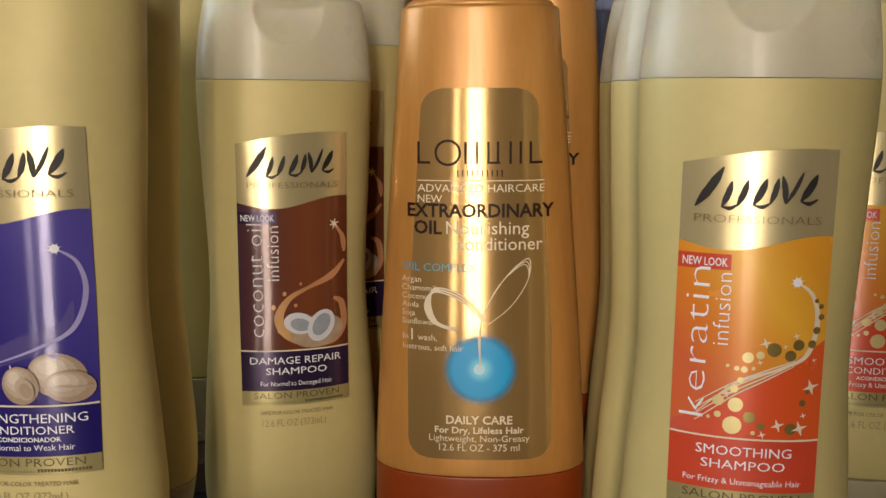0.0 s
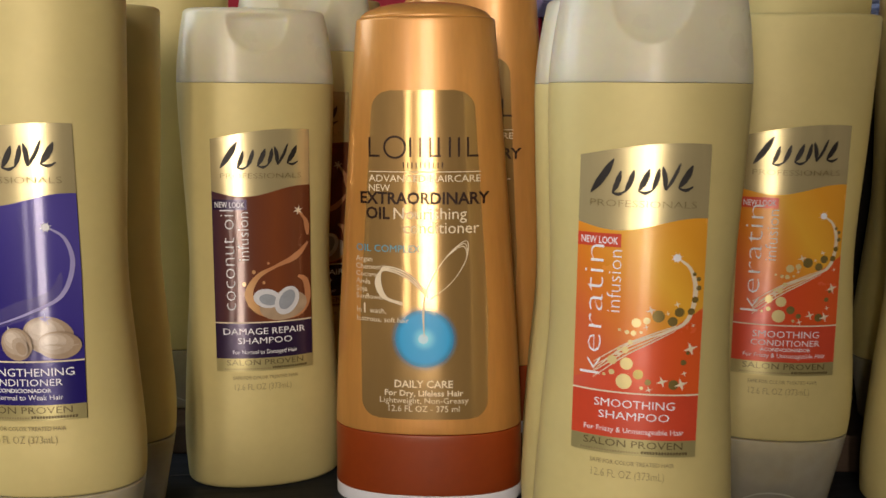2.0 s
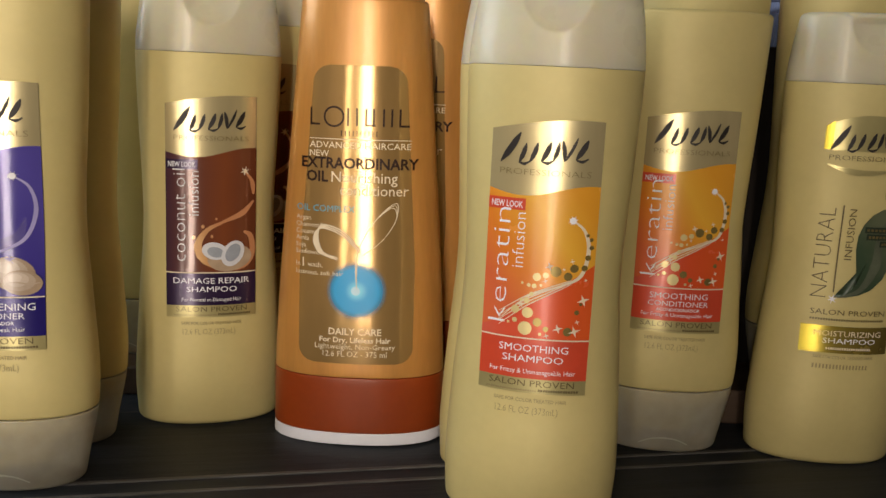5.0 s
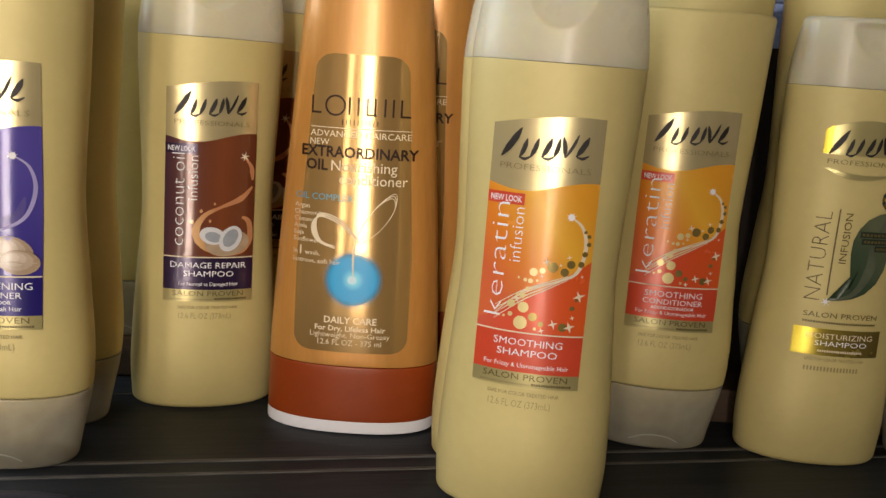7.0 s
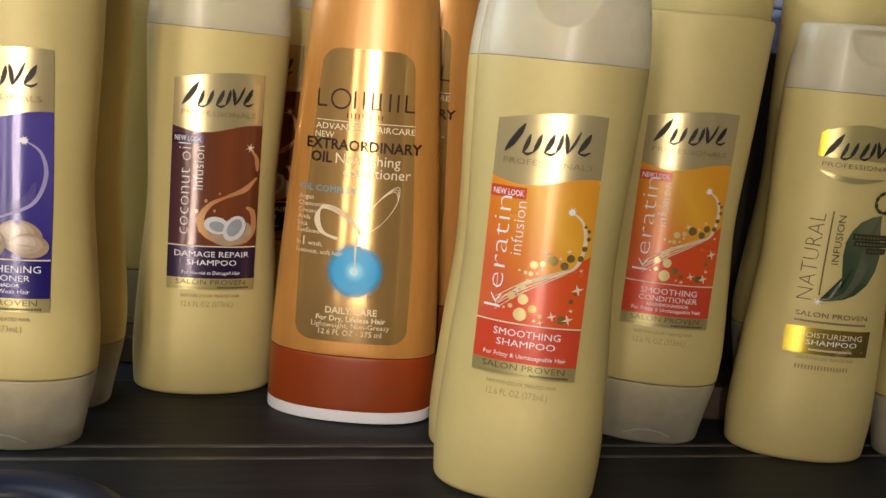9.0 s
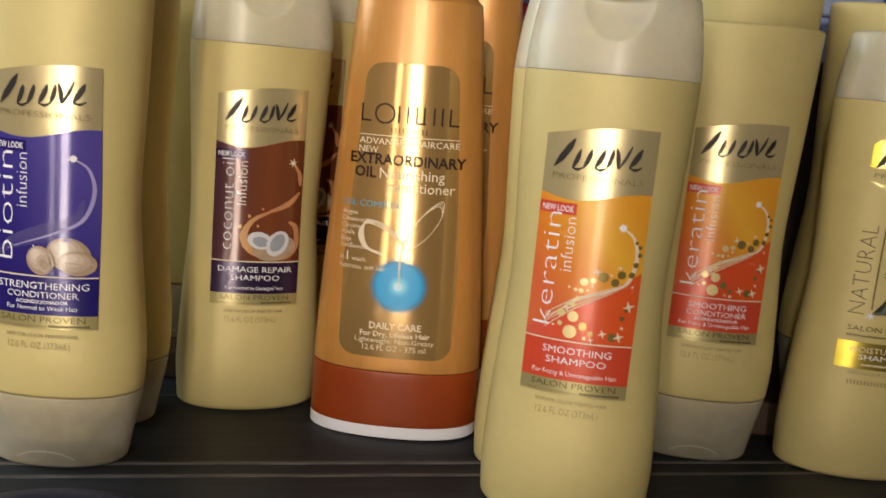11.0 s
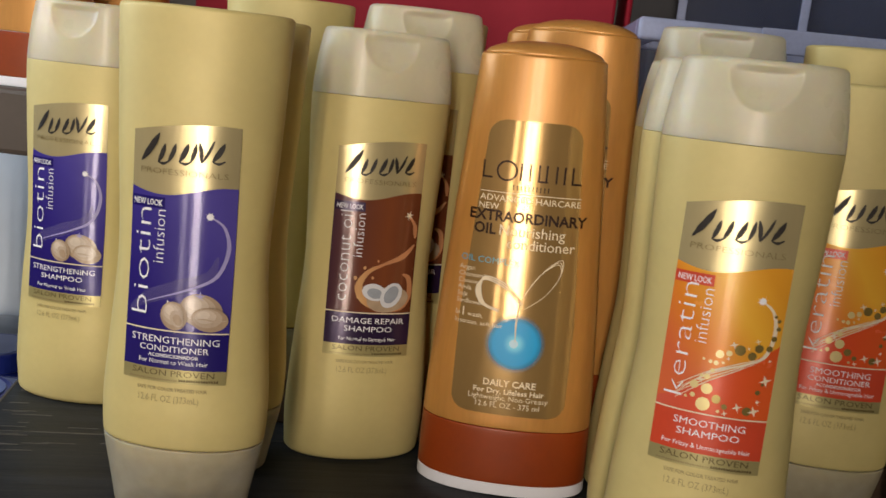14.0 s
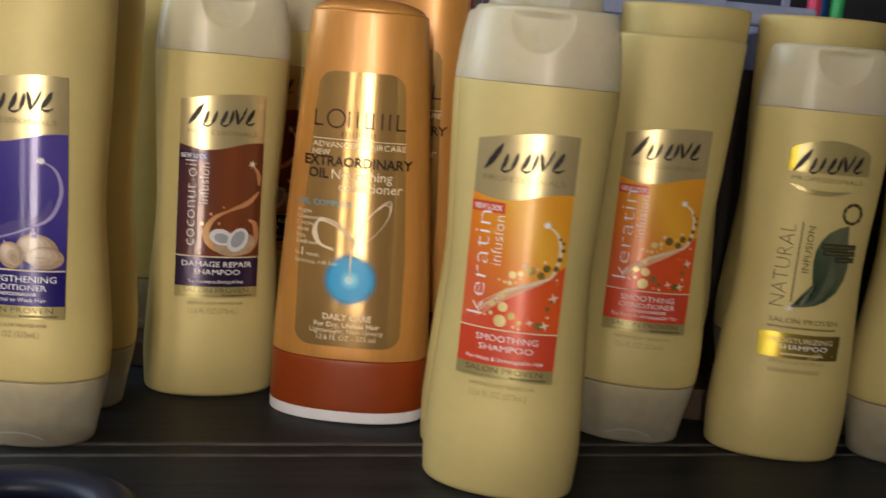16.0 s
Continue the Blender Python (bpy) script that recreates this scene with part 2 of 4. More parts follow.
def table_material():
    """Black-stained wood: long grain, dust and pale scuffs that run with the boards."""
    m = material("black_stained_wood", (0.0140, 0.0165, 0.0205), 0.44, spots=0.0, second=(0.030, 0.034, 0.040), scale=9, bump=0.35, stretch=(0.7, 16, 4), ior=1.23)
    nt = m.node_tree
    p = nt.nodes["Principled BSDF"]
    base = p.inputs["Base Color"].links[0].from_socket
    tc = nt.nodes.new("ShaderNodeTexCoord")
    mp = nt.nodes.new("ShaderNodeMapping")
    mp.inputs["Scale"].default_value = (6, 260, 1)
    nt.links.new(tc.outputs["Object"], mp.inputs[0])
    n = nt.nodes.new("ShaderNodeTexNoise")
    n.inputs["Scale"].default_value, n.inputs["Detail"].default_value = 1.0, 8
    nt.links.new(mp.outputs[0], n.inputs["Vector"])
    r = nt.nodes.new("ShaderNodeValToRGB")
    r.color_ramp.elements[0].position, r.color_ramp.elements[1].position = 0.68, 0.86
    nt.links.new(n.outputs[0], r.inputs[0])
    v = nt.nodes.new("ShaderNodeTexNoise")
    v.inputs["Scale"].default_value = 420
    nt.links.new(tc.outputs["Object"], v.inputs["Vector"])
    r2 = nt.nodes.new("ShaderNodeValToRGB")
    r2.color_ramp.elements[0].position, r2.color_ramp.elements[1].position = 0.74, 0.80
    nt.links.new(v.outputs[0], r2.inputs[0])
    mx = nt.nodes.new("ShaderNodeMath")
    mx.operation = "MAXIMUM"
    nt.links.new(r.outputs[0], mx.inputs[0])
    nt.links.new(r2.outputs[0], mx.inputs[1])
    sc = nt.nodes.new("ShaderNodeMath")
    sc.operation = "MULTIPLY"
    sc.inputs[1].default_value = 0.35
    nt.links.new(mx.outputs[0], sc.inputs[0])
    mix = nt.nodes.new("ShaderNodeMix")
    mix.data_type = "RGBA"
    nt.links.new(sc.outputs[0], mix.inputs["Factor"])
    nt.links.new(base, mix.inputs["A"])
    mix.inputs["B"].default_value = (0.20, 0.19, 0.18, 1)
    nt.links.new(mix.outputs["Result"], p.inputs["Base Color"])
    return m


M["table"] = table_material()
M["scuff"] = material("worn_pale_wood_edge", (0.13, 0.125, 0.12), 0.5, spots=0.6, scale=90, bump=0.2, stretch=(0.6, 6, 6))


# ---- mesh helpers ----
def part(name, bm, mat, parent, label=""):
    me = bpy.data.meshes.new(name)
    bm.normal_update()
    bm.to_mesh(me)
    bm.free()
    me.materials.append(mat)
    ob = new(name, me)
    ob.parent = parent
    if label:
        tagged(ob, label)
    return ob


def mesh_part(name, verts, faces, mat, parent, label="", smooth=False):
    me = bpy.data.meshes.new(name)
    me.from_pydata(verts, [], faces)
    me.materials.append(mat)
    if smooth:
        me.polygons.foreach_set("use_smooth", [True] * len(me.polygons))
    ob = new(name, me)
    ob.parent = parent
    if label:
        tagged(ob, label)
    return ob


def box(lo, hi, bevel=0.0, segs=2, m=None):
    bm = bmesh.new()
    bmesh.ops.create_cube(bm, size=1)
    for v in bm.verts:
        v.co = Vector([lo[i] + (v.co[i] + 0.5) * (hi[i] - lo[i]) for i in range(3)])
    if bevel:
        bmesh.ops.bevel(bm, geom=bm.edges[:], offset=bevel, segments=segs, affect="EDGES", profile=0.5)
    if m:
        bm.transform(m)
    return bm


def smooth_faces(ob):
    ob.data.polygons.foreach_set("use_smooth", [True] * len(ob.data.polygons))
    return ob


def thing(name, label, category, group="", kind=""):
    return tagged(new(name), label, category, group, kind)


# ---- the body of a bottle: an oval section along a profile of (z, half width, half depth) ----
class Form:
    def __init__(self, rows, power):
        self.rows, self.power = rows, power

    def half(self, z):
        r = self.rows
        z = min(max(z, r[0][0]), r[-1][0])
        for i in range(len(r) - 1):
            if z <= r[i + 1][0]:
                break
        a, b = r[i], r[i + 1]
        p, q = r[max(i - 1, 0)], r[min(i + 2, len(r) - 1)]
        h = b[0] - a[0]
        t = (z - a[0]) / h
        out = []
        for k in (1, 2):
            ma = (b[k] - p[k]) / max(b[0] - p[0], 1e-6) * h
            mb = (q[k] - a[k]) / max(q[0] - a[0], 1e-6) * h
            lim = 3 * (b[k] - a[k])
            ma, mb = [0 if m * lim <= 0 else math.copysign(min(abs(m), abs(lim)), m) for m in (ma, mb)]
            out.append((2 * t ** 3 - 3 * t ** 2 + 1) * a[k] + (t ** 3 - 2 * t ** 2 + t) * ma + (3 * t ** 2 - 2 * t ** 3) * b[k] + (t ** 3 - t ** 2) * mb)
        return out

    def front(self, x, z):
        w, d = self.half(z)
        return -d * max(0.0, 1 - min(abs(x) / w, 1) ** self.power) ** (1 / self.power)

    def ring(self, z, n, grow=0.0):
        w, d = self.half(z)
        pts = []
        for i in range(n):
            a = 2 * math.pi * i / n
            c, s = math.cos(a), math.sin(a)
            r = (abs(c) ** self.power + abs(s) ** self.power) ** (-1 / self.power)
            pts.append(((w + grow) * c * r, (d + grow) * s * r, z))
        return pts


def loft(rings, close=True):
    n = len(rings[0])
    verts = [p for r in rings for p in r]
    faces = [(k * n + i, k * n + (i + 1) % n, (k + 1) * n + (i + 1) % n, (k + 1) * n + i) for k in range(len(rings) - 1) for i in range(n)]
    if close:
        for base, flip in ((0, True), ((len(rings) - 1) * n, False)):
            ring = rings[0] if flip else rings[-1]
            verts.append((sum(p[0] for p in ring) / n, sum(p[1] for p in ring) / n, ring[0][2]))
            c = len(verts) - 1
            faces += [(c, base + (i + 1) % n, base + i) if flip else (c, base + i, base + (i + 1) % n) for i in range(n)]
    return verts, faces


def rounded(form, z0, z1, n, steps, r0, r1, grow=0.0):
    """Rings from z0 to z1 whose two ends are rounded over by r0 and r1."""
    zs = [(z0 + r0 * (1 - math.cos(a)), -r0 * (1 - math.sin(a))) for a in (math.pi / 12 * k for k in range(6))] if r0 else []
    zs += [(z0 + r0 + (z1 - r1 - z0 - r0) * k / steps, 0.0) for k in range(steps + 1)]
    zs += [(z1 - r1 * (1 - math.sin(a)), -r1 * (1 - math.cos(a))) for a in (math.pi / 12 * k for k in range(1, 7))] if r1 else []
    return [form.ring(z, n, grow + g) for z, g in zs]


# ---- printing on the front of a form; x across, z up, layers lift the ink ----
class Print:
    def __init__(self, form, parent, lift=0.0004):
        self.form, self.parent, self.lift = form, parent, lift

    def at(self, x, z, layer):
        return (x, self.form.front(x, z) - self.lift - 0.00016 * layer, z)

    def area(self, name, x0, x1, low, high, mat, layer, nx=18, nz=20, parent=None, label=""):
        """A ground between two edges low(u) and high(u), u from 0 to 1 across."""
        verts, faces = [], []
        for i in range(nx + 1):
            u = i / nx
            a, b = low(u), high(u)
            for k in range(nz + 1):
                z = a + (b - a) * k / nz
                xl, xr = (x0(z), x1(z)) if callable(x0) else (x0, x1)
                verts.append(self.at(xl + (xr - xl) * u, z, layer))
        m = nz + 1
        for i in range(nx):
            for k in range(nz):
                faces.append((i * m + k, (i + 1) * m + k, (i + 1) * m + k + 1, i * m + k + 1))
        return mesh_part(name, verts, faces, mat, parent or self.parent, label, True)

    def blob(self, name, outline, mat, layer, parent=None, rings=4):
        """A filled shape that is star-shaped about its middle."""
        n = len(outline)
        cx, cz = sum(p[0] for p in outline) / n, sum(p[1] for p in outline) / n
        verts = [self.at(cx, cz, layer)]
        for r in range(1, rings + 1):
            verts += [self.at(cx + (x - cx) * r / rings, cz + (z - cz) * r / rings, layer) for x, z in outline]
        faces = [(0, 1 + i, 1 + (i + 1) % n) for i in range(n)]
        for r in range(rings - 1):
            a, b = 1 + r * n, 1 + (r + 1) * n
            faces += [(a + i, b + i, b + (i + 1) % n, a + (i + 1) % n) for i in range(n)]
        ob = mesh_part(name, verts, faces, mat, parent or self.parent, "", True)
        return ob

    def oval(self, name, x, z, rx, rz, mat, layer, parent=None, turn=0.0, n=24, rings=2):
        c, s = math.cos(radians(turn)), math.sin(radians(turn))
        pts = []
        for i in range(n):
            a = 2 * math.pi * i / n
            px, pz = rx * math.cos(a), rz * math.sin(a)
            pts.append((x + px * c - pz * s, z + px * s + pz * c))
        return self.blob(name, pts, mat, layer, parent, rings)

    def star(self, name, x, z, r, mat, layer, parent=None, points=4):
        pts = []
        for i in range(points * 2):
            a = math.pi * i / points + 0.3
            q = r if i % 2 == 0 else r * 0.3
            pts.append((x + q * math.cos(a), z + q * math.sin(a)))
        return self.blob(name, pts, mat, layer, parent, 1)

    def stroke(self, name, pts, widths, mat, layer, parent=None, steps=10):
        """A ribbon along a smooth line; widths run from its start to its end."""
        line = []
        for i in range(len(pts) - 1):
            p0, p1, p2, p3 = pts[max(i - 1, 0)], pts[i], pts[i + 1], pts[min(i + 2, len(pts) - 1)]
            for k in range(steps):
                t = k / steps
                line.append(tuple(0.5 * (2 * p1[j] + (p2[j] - p0[j]) * t + (2 * p0[j] - 5 * p1[j] + 4 * p2[j] - p3[j]) * t * t + (3 * p1[j] - p0[j] - 3 * p2[j] + p3[j]) * t ** 3) for j in (0, 1)))
        line.append(pts[-1])
        verts, faces = [], []
        for i, (x, z) in enumerate(line):
            a, b = line[max(i - 1, 0)], line[min(i + 1, len(line) - 1)]
            dx, dz = b[0] - a[0], b[1] - a[1]
            le = math.hypot(dx, dz) or 1
            f = i / (len(line) - 1) * (len(widths) - 1)
            j = min(int(f), len(widths) - 2)
            w = (widths[j] + (widths[j + 1] - widths[j]) * (f - j)) / 2
            verts += [self.at(x - dz / le * w, z + dx / le * w, layer), self.at(x + dz / le * w, z - dx / le * w, layer)]
        for i in range(len(line) - 1):
            faces.append((2 * i, 2 * i + 1, 2 * i + 3, 2 * i + 2))
        return mesh_part(name, verts, faces, mat, parent or self.parent)

    def text(self, words, x, z, height, mat, layer, parent=None, width=0.0, align="CENTER", upright=False, bold=0.0, name="lettering"):
        """Words with capitals of that height; (x, z) is the base line's middle or start; upright runs them upwards."""
        cu = bpy.data.curves.new("words", "FONT")
        cu.body, cu.size, cu.resolution_u, cu.offset = words, 1.0, 2, bold
        ob = bpy.data.objects.new("words", cu)
        scene.collection.objects.link(ob)
        bpy.context.view_layer.update()
        me = bpy.data.meshes.new_from_object(ob.evaluated_get(bpy.context.evaluated_depsgraph_get()))
        bpy.data.objects.remove(ob)
        co = [v.co.copy() for v in me.vertices]
        lo, hi = min(c.x for c in co), max(c.x for c in co)
        s = height / 0.69
        sx = width / (hi - lo) if width else s
        shift = {"CENTER": (lo + hi) / 2, "LEFT": lo, "RIGHT": hi}[align]
        verts = []
        for c in co:
            a, b = (c.x - shift) * sx, c.y * s
            verts.append(self.at(x - b, z + a, layer) if upright else self.at(x + a, z + b, layer))
        faces = [tuple(p.vertices) for p in me.polygons]
        bpy.data.meshes.remove(me)
        return mesh_part(name, verts, faces, mat, parent or self.parent)

    def bars(self, name, x0, x1, z, height, count, mat, layer, parent=None, gap=0.35):
        """Small print too fine or not to be read: a row of plain bars."""
        verts, faces = [], []
        step = (x1 - x0) / count
        for i in range(count):
            a, b = x0 + i * step, x0 + (i + 1 - gap) * step
            k = len(verts)
            verts += [self.at(a, z, layer), self.at(b, z, layer), self.at(b, z + height, layer), self.at(a, z + height, layer)]
            faces.append((k, k + 1, k + 2, k + 3))
        return mesh_part(name, verts, faces, mat, parent or self.parent)


MM = 0.001

# ---- bottle kinds ----
SHAMPOO = Form([(0, .0322, .0192), (.02, .0333, .0205), (.055, .0316, .0200), (.095, .0291, .0192), (.14, .0308, .0195), (.168, .0317, .0190), (.185, .0302, .0175), (.1975, .0280, .0158)], 2.1)
INVERTED = Form([(0, .0262, .0160), (.012, .0284, .0172), (.030, .0318, .0192), (.045, .0325, .0203), (.07, .0309, .0200), (.105, .0287, .0192), (.15, .0306, .0197), (.1955, .0323, .0192)], 2.1)
OILY = Form([(0, .0388, .0210), (.032, .0384, .0210), (.07, .0364, .0204), (.12, .0328, .0188), (.17, .0289, .0164), (.193, .0270, .0150), (.20, .0265, .0146)], 2.3)


def scooped_cap(form, parent, mat):
    """A flip cap with a bowl-shaped thumb recess and the split lines of its tab at the front."""
    rings = rounded(form, .1685, .1975, 224, 42, 0.0002, 0.0019)
    out = []
    for r in rings:
        row = []
        for x, y, z in r:
            if y < 0:
                q = (x / .0120) ** 2 + ((z - .1941) / .0140) ** 2
                if q < 1 and z < .1955:
                    y += 0.0024 * (1 - q) ** 0.75 * min(1, (.1955 - z) / .0022)
                elif z > .1933 and abs(abs(x) - .0136) < .00022:
                    y += 0.0004
            row.append((x, y, z))
        out.append(row)
    v, f = loft(out)
    return mesh_part("cap", v, f, mat, parent, "frosted translucent flip cap with a thumb recess", True)


def logo_strokes(pr, top, layer, parent, mat):
    """The maker's mark as plain slanted strokes in its size and colour."""
    def leaf(x0, d0, x1, d1, w):
        pts = [(x0 * MM, top - d0 * MM), ((x0 + x1) / 2 * MM + 0.0003, top - (d0 + d1) / 2 * MM), (x1 * MM, top - d1 * MM)]
        pr.stroke("logo_shape", pts, (0.0003, 1.1 * w * MM, 1.1 * w * MM, 0.0003), mat, layer, parent, 6)
    leaf(-16.0, 14.2, -9.2, 3.6, 2.1)
    leaf(-9.4, 14.2, -7.0, 7.2, 1.5)
    leaf(-5.6, 13.8, -3.0, 6.8, 1.5)
    leaf(-1.6, 13.4, 1.6, 6.4, 1.7)
    leaf(2.6, 13.0, 4.4, 6.2, 1.4)
    leaf(6.4, 12.8, 5.4, 5.6, 1.4)
    leaf(6.6, 12.8, 10.6, 4.6, 1.0)
    leaf(10.2, 12.2, 14.2, 5.2, 1.8)
    for x0, x1, d in ((-9.4, -5.4, 13.9), (-1.4, 2.8, 13.3), (10.4, 14.6, 12.2)):
        pr.stroke("logo_shape", [(x0 * MM, top - d * MM), ((x0 + x1) / 2 * MM, top - (d + .5) * MM), (x1 * MM, top - (d - .6) * MM)], (.0004, .0011, .0004), mat, layer, parent, 5)
    pr.text("PROFESSIONALS", 0, top - 18.2 * MM, 2.1 * MM, M["olive_ink"], layer, parent, width=32 * MM, bold=-0.014)


def nut_print(pr, x, z, rx, rz, turn, layer, parent):
    """A kernel printed in four tones, the light towards its upper side."""
    for k in range(4):
        f = 1 - 0.22 * k
        pr.oval("nut", x - 0.10 * rx * k, z + 0.13 * rz * k, rx * f, rz * f, M["nut_%d" % k], layer + 0.5 * k, parent, turn + 4 * k, 28)


def foil_label(pr, top, scent, kind):
    """The front label of one scent: gold foil head, coloured picture panel, name band and gold foot."""
    X = lambda u: (-19.5 + 39 * u) * MM
    squeeze = .98 if kind == "shampoo" else .962
    Z = lambda d: top - d * squeeze * MM
    head = lambda u: top - 0.5 * MM + 4.1 * MM * math.sin(math.pi * 0.62 * u)
    wave = lambda u: top - (21.6 + 2.2 * math.sin(2 * math.pi * 0.8 * u)) * squeeze * MM
    label = pr.area("front_label", -.0195, .0195, lambda u: Z(97), head, M["foil"], 0, 22, 40, label="gold foil label with a wavy coloured panel")
    ground, band = {"biotin": ("purple", "purple_dark"), "coconut": ("brown", "aubergine"), "keratin": ("orange", "red_box")}[scent]
    pr.area("picture_panel", -.0195, .0195, lambda u: Z(76), wave, M[ground], 1, 22, 28, label)
    pr.area("name_band", -.0195, .0195, lambda u: Z(91.5), lambda u: Z(76.6), M[band], 1, 18, 8, label)
    pr.area("foot_strip", -.0195, .0195, lambda u: Z(97), lambda u: Z(91.5), M["foil_dull"], 1, 18, 3, label)
    pr.stroke("rule_line", [(X(0), Z(76.3)), (X(.5), Z(76.3)), (X(1), Z(76.3))], (.0005, .0005), M["cream_ink"], 2, label)
    logo_strokes(pr, top + (.0022 if kind == "shampoo" else .0028), 2, label, M["black_ink"])
    pr.area("new_look_tab", X(0.0), X(.345), lambda u: Z(29.2), lambda u: Z(24.9), M["red_box" if scent == "keratin" else "aubergine" if scent == "coconut" else "purple_dark"], 2, 8, 2, label)
    pr.text("NEW LOOK", X(.175), Z(28.2), 2.2 * MM, M["white_ink"], 3, label, width=11.4 * MM, bold=0.012)
    if scent == "biotin":
        pr.stroke("comet_tail", [(X(.77), Z(30.5)), (X(.90), Z(34.5)), (X(.945), Z(43.5)), (X(.85), Z(54)), (X(.60), Z(59.5)), (X(.34), Z(63.5)), (X(.16), Z(66.5))], (.0004, .0010, .0014, .0013, .0008, .0004, .0001), M["lilac_ink"], 2, label)
        pr.stroke("comet_glow", [(X(.86), Z(46)), (X(.78), Z(54)), (X(.52), Z(59)), (X(.22), Z(64)), (X(.03), Z(70))], (.0006, .0040, .0062, .0050, .0006), M["lilac_glow"], 1.5, label)
        pr.star("glint", X(.77), Z(30.5), .0019, M["white_ink"], 3, label, 8)
        pr.oval("comet_head", X(.77), Z(30.5), .0012, .0012, M["white_ink"], 4, label, n=14)
        nut_print(pr, X(.735), Z(67.3), .0078, .0062, -15, 2, label)
        nut_print(pr, X(.49), Z(70.0), .0049, .0055, 25, 6, label)
        pr.oval("nut_hollow", X(.525), Z(70.8), .0024, .0033, M["nut_1"], 10, label, 25)
        pr.oval("nut_hollow", X(.535), Z(71.2), .0015, .0022, M["nut_0"], 11, label, 25)
        nut_print(pr, X(.82), Z(70.6), .0066, .0046, -6, 6, label)
        pr.stroke("nut_crease", [(X(.67), Z(71.2)), (X(.76), Z(70.2)), (X(.88), Z(70.9)), (X(.975), Z(70.6))], (.0002, .0006, .0003), M["nut_1"], 10, label)
        pr.star("glint", X(.72), Z(61.8), .0022, M["lilac_ink"], 3, label, 5)
        pr.star("glint", X(.43), Z(65.5), .0016, M["white_ink"], 4, label)
        pr.text("biotin", -11.0 * MM, Z(70.5), 6.6 * MM, M["white_ink"], 3, label, width=39.5 * MM, align="LEFT", upright=True, bold=-0.018)
        title, small = "STRENGTHENING", "For Normal to Weak Hair"
    elif scent == "coconut":
        pr.stroke("oil_swirl", [(X(.87), Z(30)), (X(.95), Z(34.5)), (X(.97), Z(40.5))], (.0008, .0012, .0022, .0008), M["oil"], 2, label)
        pr.stroke("oil_swirl", [(X(.97), Z(43.5)), (X(.84), Z(49)), (X(.62), Z(53)), (X(.44), Z(57)), (X(.345), Z(64)), (X(.42), Z(70.5)), (X(.62), Z(74)), (X(.85), Z(73.4)), (X(.955), Z(68)), (X(.94), Z(60)), (X(.86), Z(57.5))], (.0008, .0026, .0012, .0020, .0034, .0030, .0022, .0024, .0026, .0024, .0010), M["oil"], 2, label)
        for u, d, r in ((.40, 55, .0007), (.55, 51.5, .0005), (.36, 68.5, .0012), (.30, 60, .0008), (.50, 59.5, .0006)):
            pr.oval("oil_drop", X(u), Z(d), r, r * 1.2, M["oil"], 2, label, n=12)
        pr.oval("shell", X(.70), Z(69.5), .0098, .0060, M["nut_dark"], 3, label, 8)
        pr.oval("coconut_half", X(.53), Z(66.2), .0056, .0039, M["coco_white"], 4, label, -12)
        pr.oval("coconut_hollow", X(.54), Z(66.7), .0037, .0023, M["coco_hollow"], 5, label, -14)
        pr.oval("coconut_half", X(.735), Z(67.4), .0046, .0062, M["coco_white"], 6, label, -32)
        pr.oval("coconut_hollow", X(.735), Z(67.0), .0029, .0044, M["coco_hollow"], 7, label, -32)
        pr.star("glint", X(.87), Z(29.8), .0022, M["cream_ink"], 3, label, 6)
        pr.text("coconut oil", -11.2 * MM, Z(71.0), 5.6 * MM, M["white_ink"], 3, label, width=41.0 * MM, align="LEFT", upright=True, bold=-0.018)
        title, small = "DAMAGE REPAIR", "For Normal to Damaged Hair"
    else:
        pr.area("red_ground", -.0195, .0195, lambda u: Z(76), lambda u: Z(73 - 25 * u ** 1.15), M["red"], 2, 22, 14, label)
        pr.stroke("comet_tail", [(X(.78), Z(31.8)), (X(.89), Z(35.5)), (X(.935), Z(43)), (X(.88), Z(52)), (X(.70), Z(56)), (X(.42), Z(60.5)), (X(.16), Z(70))], (.0005, .0010, .0015, .0013, .0007, .0005, .0002), M["cream_ink"], 3, label)
        for k in range(4):
            pr.stroke("comet_thread", [(X(.80), Z(53.6 + k * .5)), (X(.62), Z(56.4 + k * .9)), (X(.40), Z(60.4 + k * 1.3)), (X(.16), Z(67 + k * 1.7))], (.0002, .0004, .0004, .0002), M["cream_ink"], 3, label)
        pr.star("glint", X(.78), Z(31.8), .0019, M["white_ink"], 4, label, 8)
        pr.oval("comet_head", X(.78), Z(31.8), .0012, .0012, M["white_ink"], 5, label, n=14)
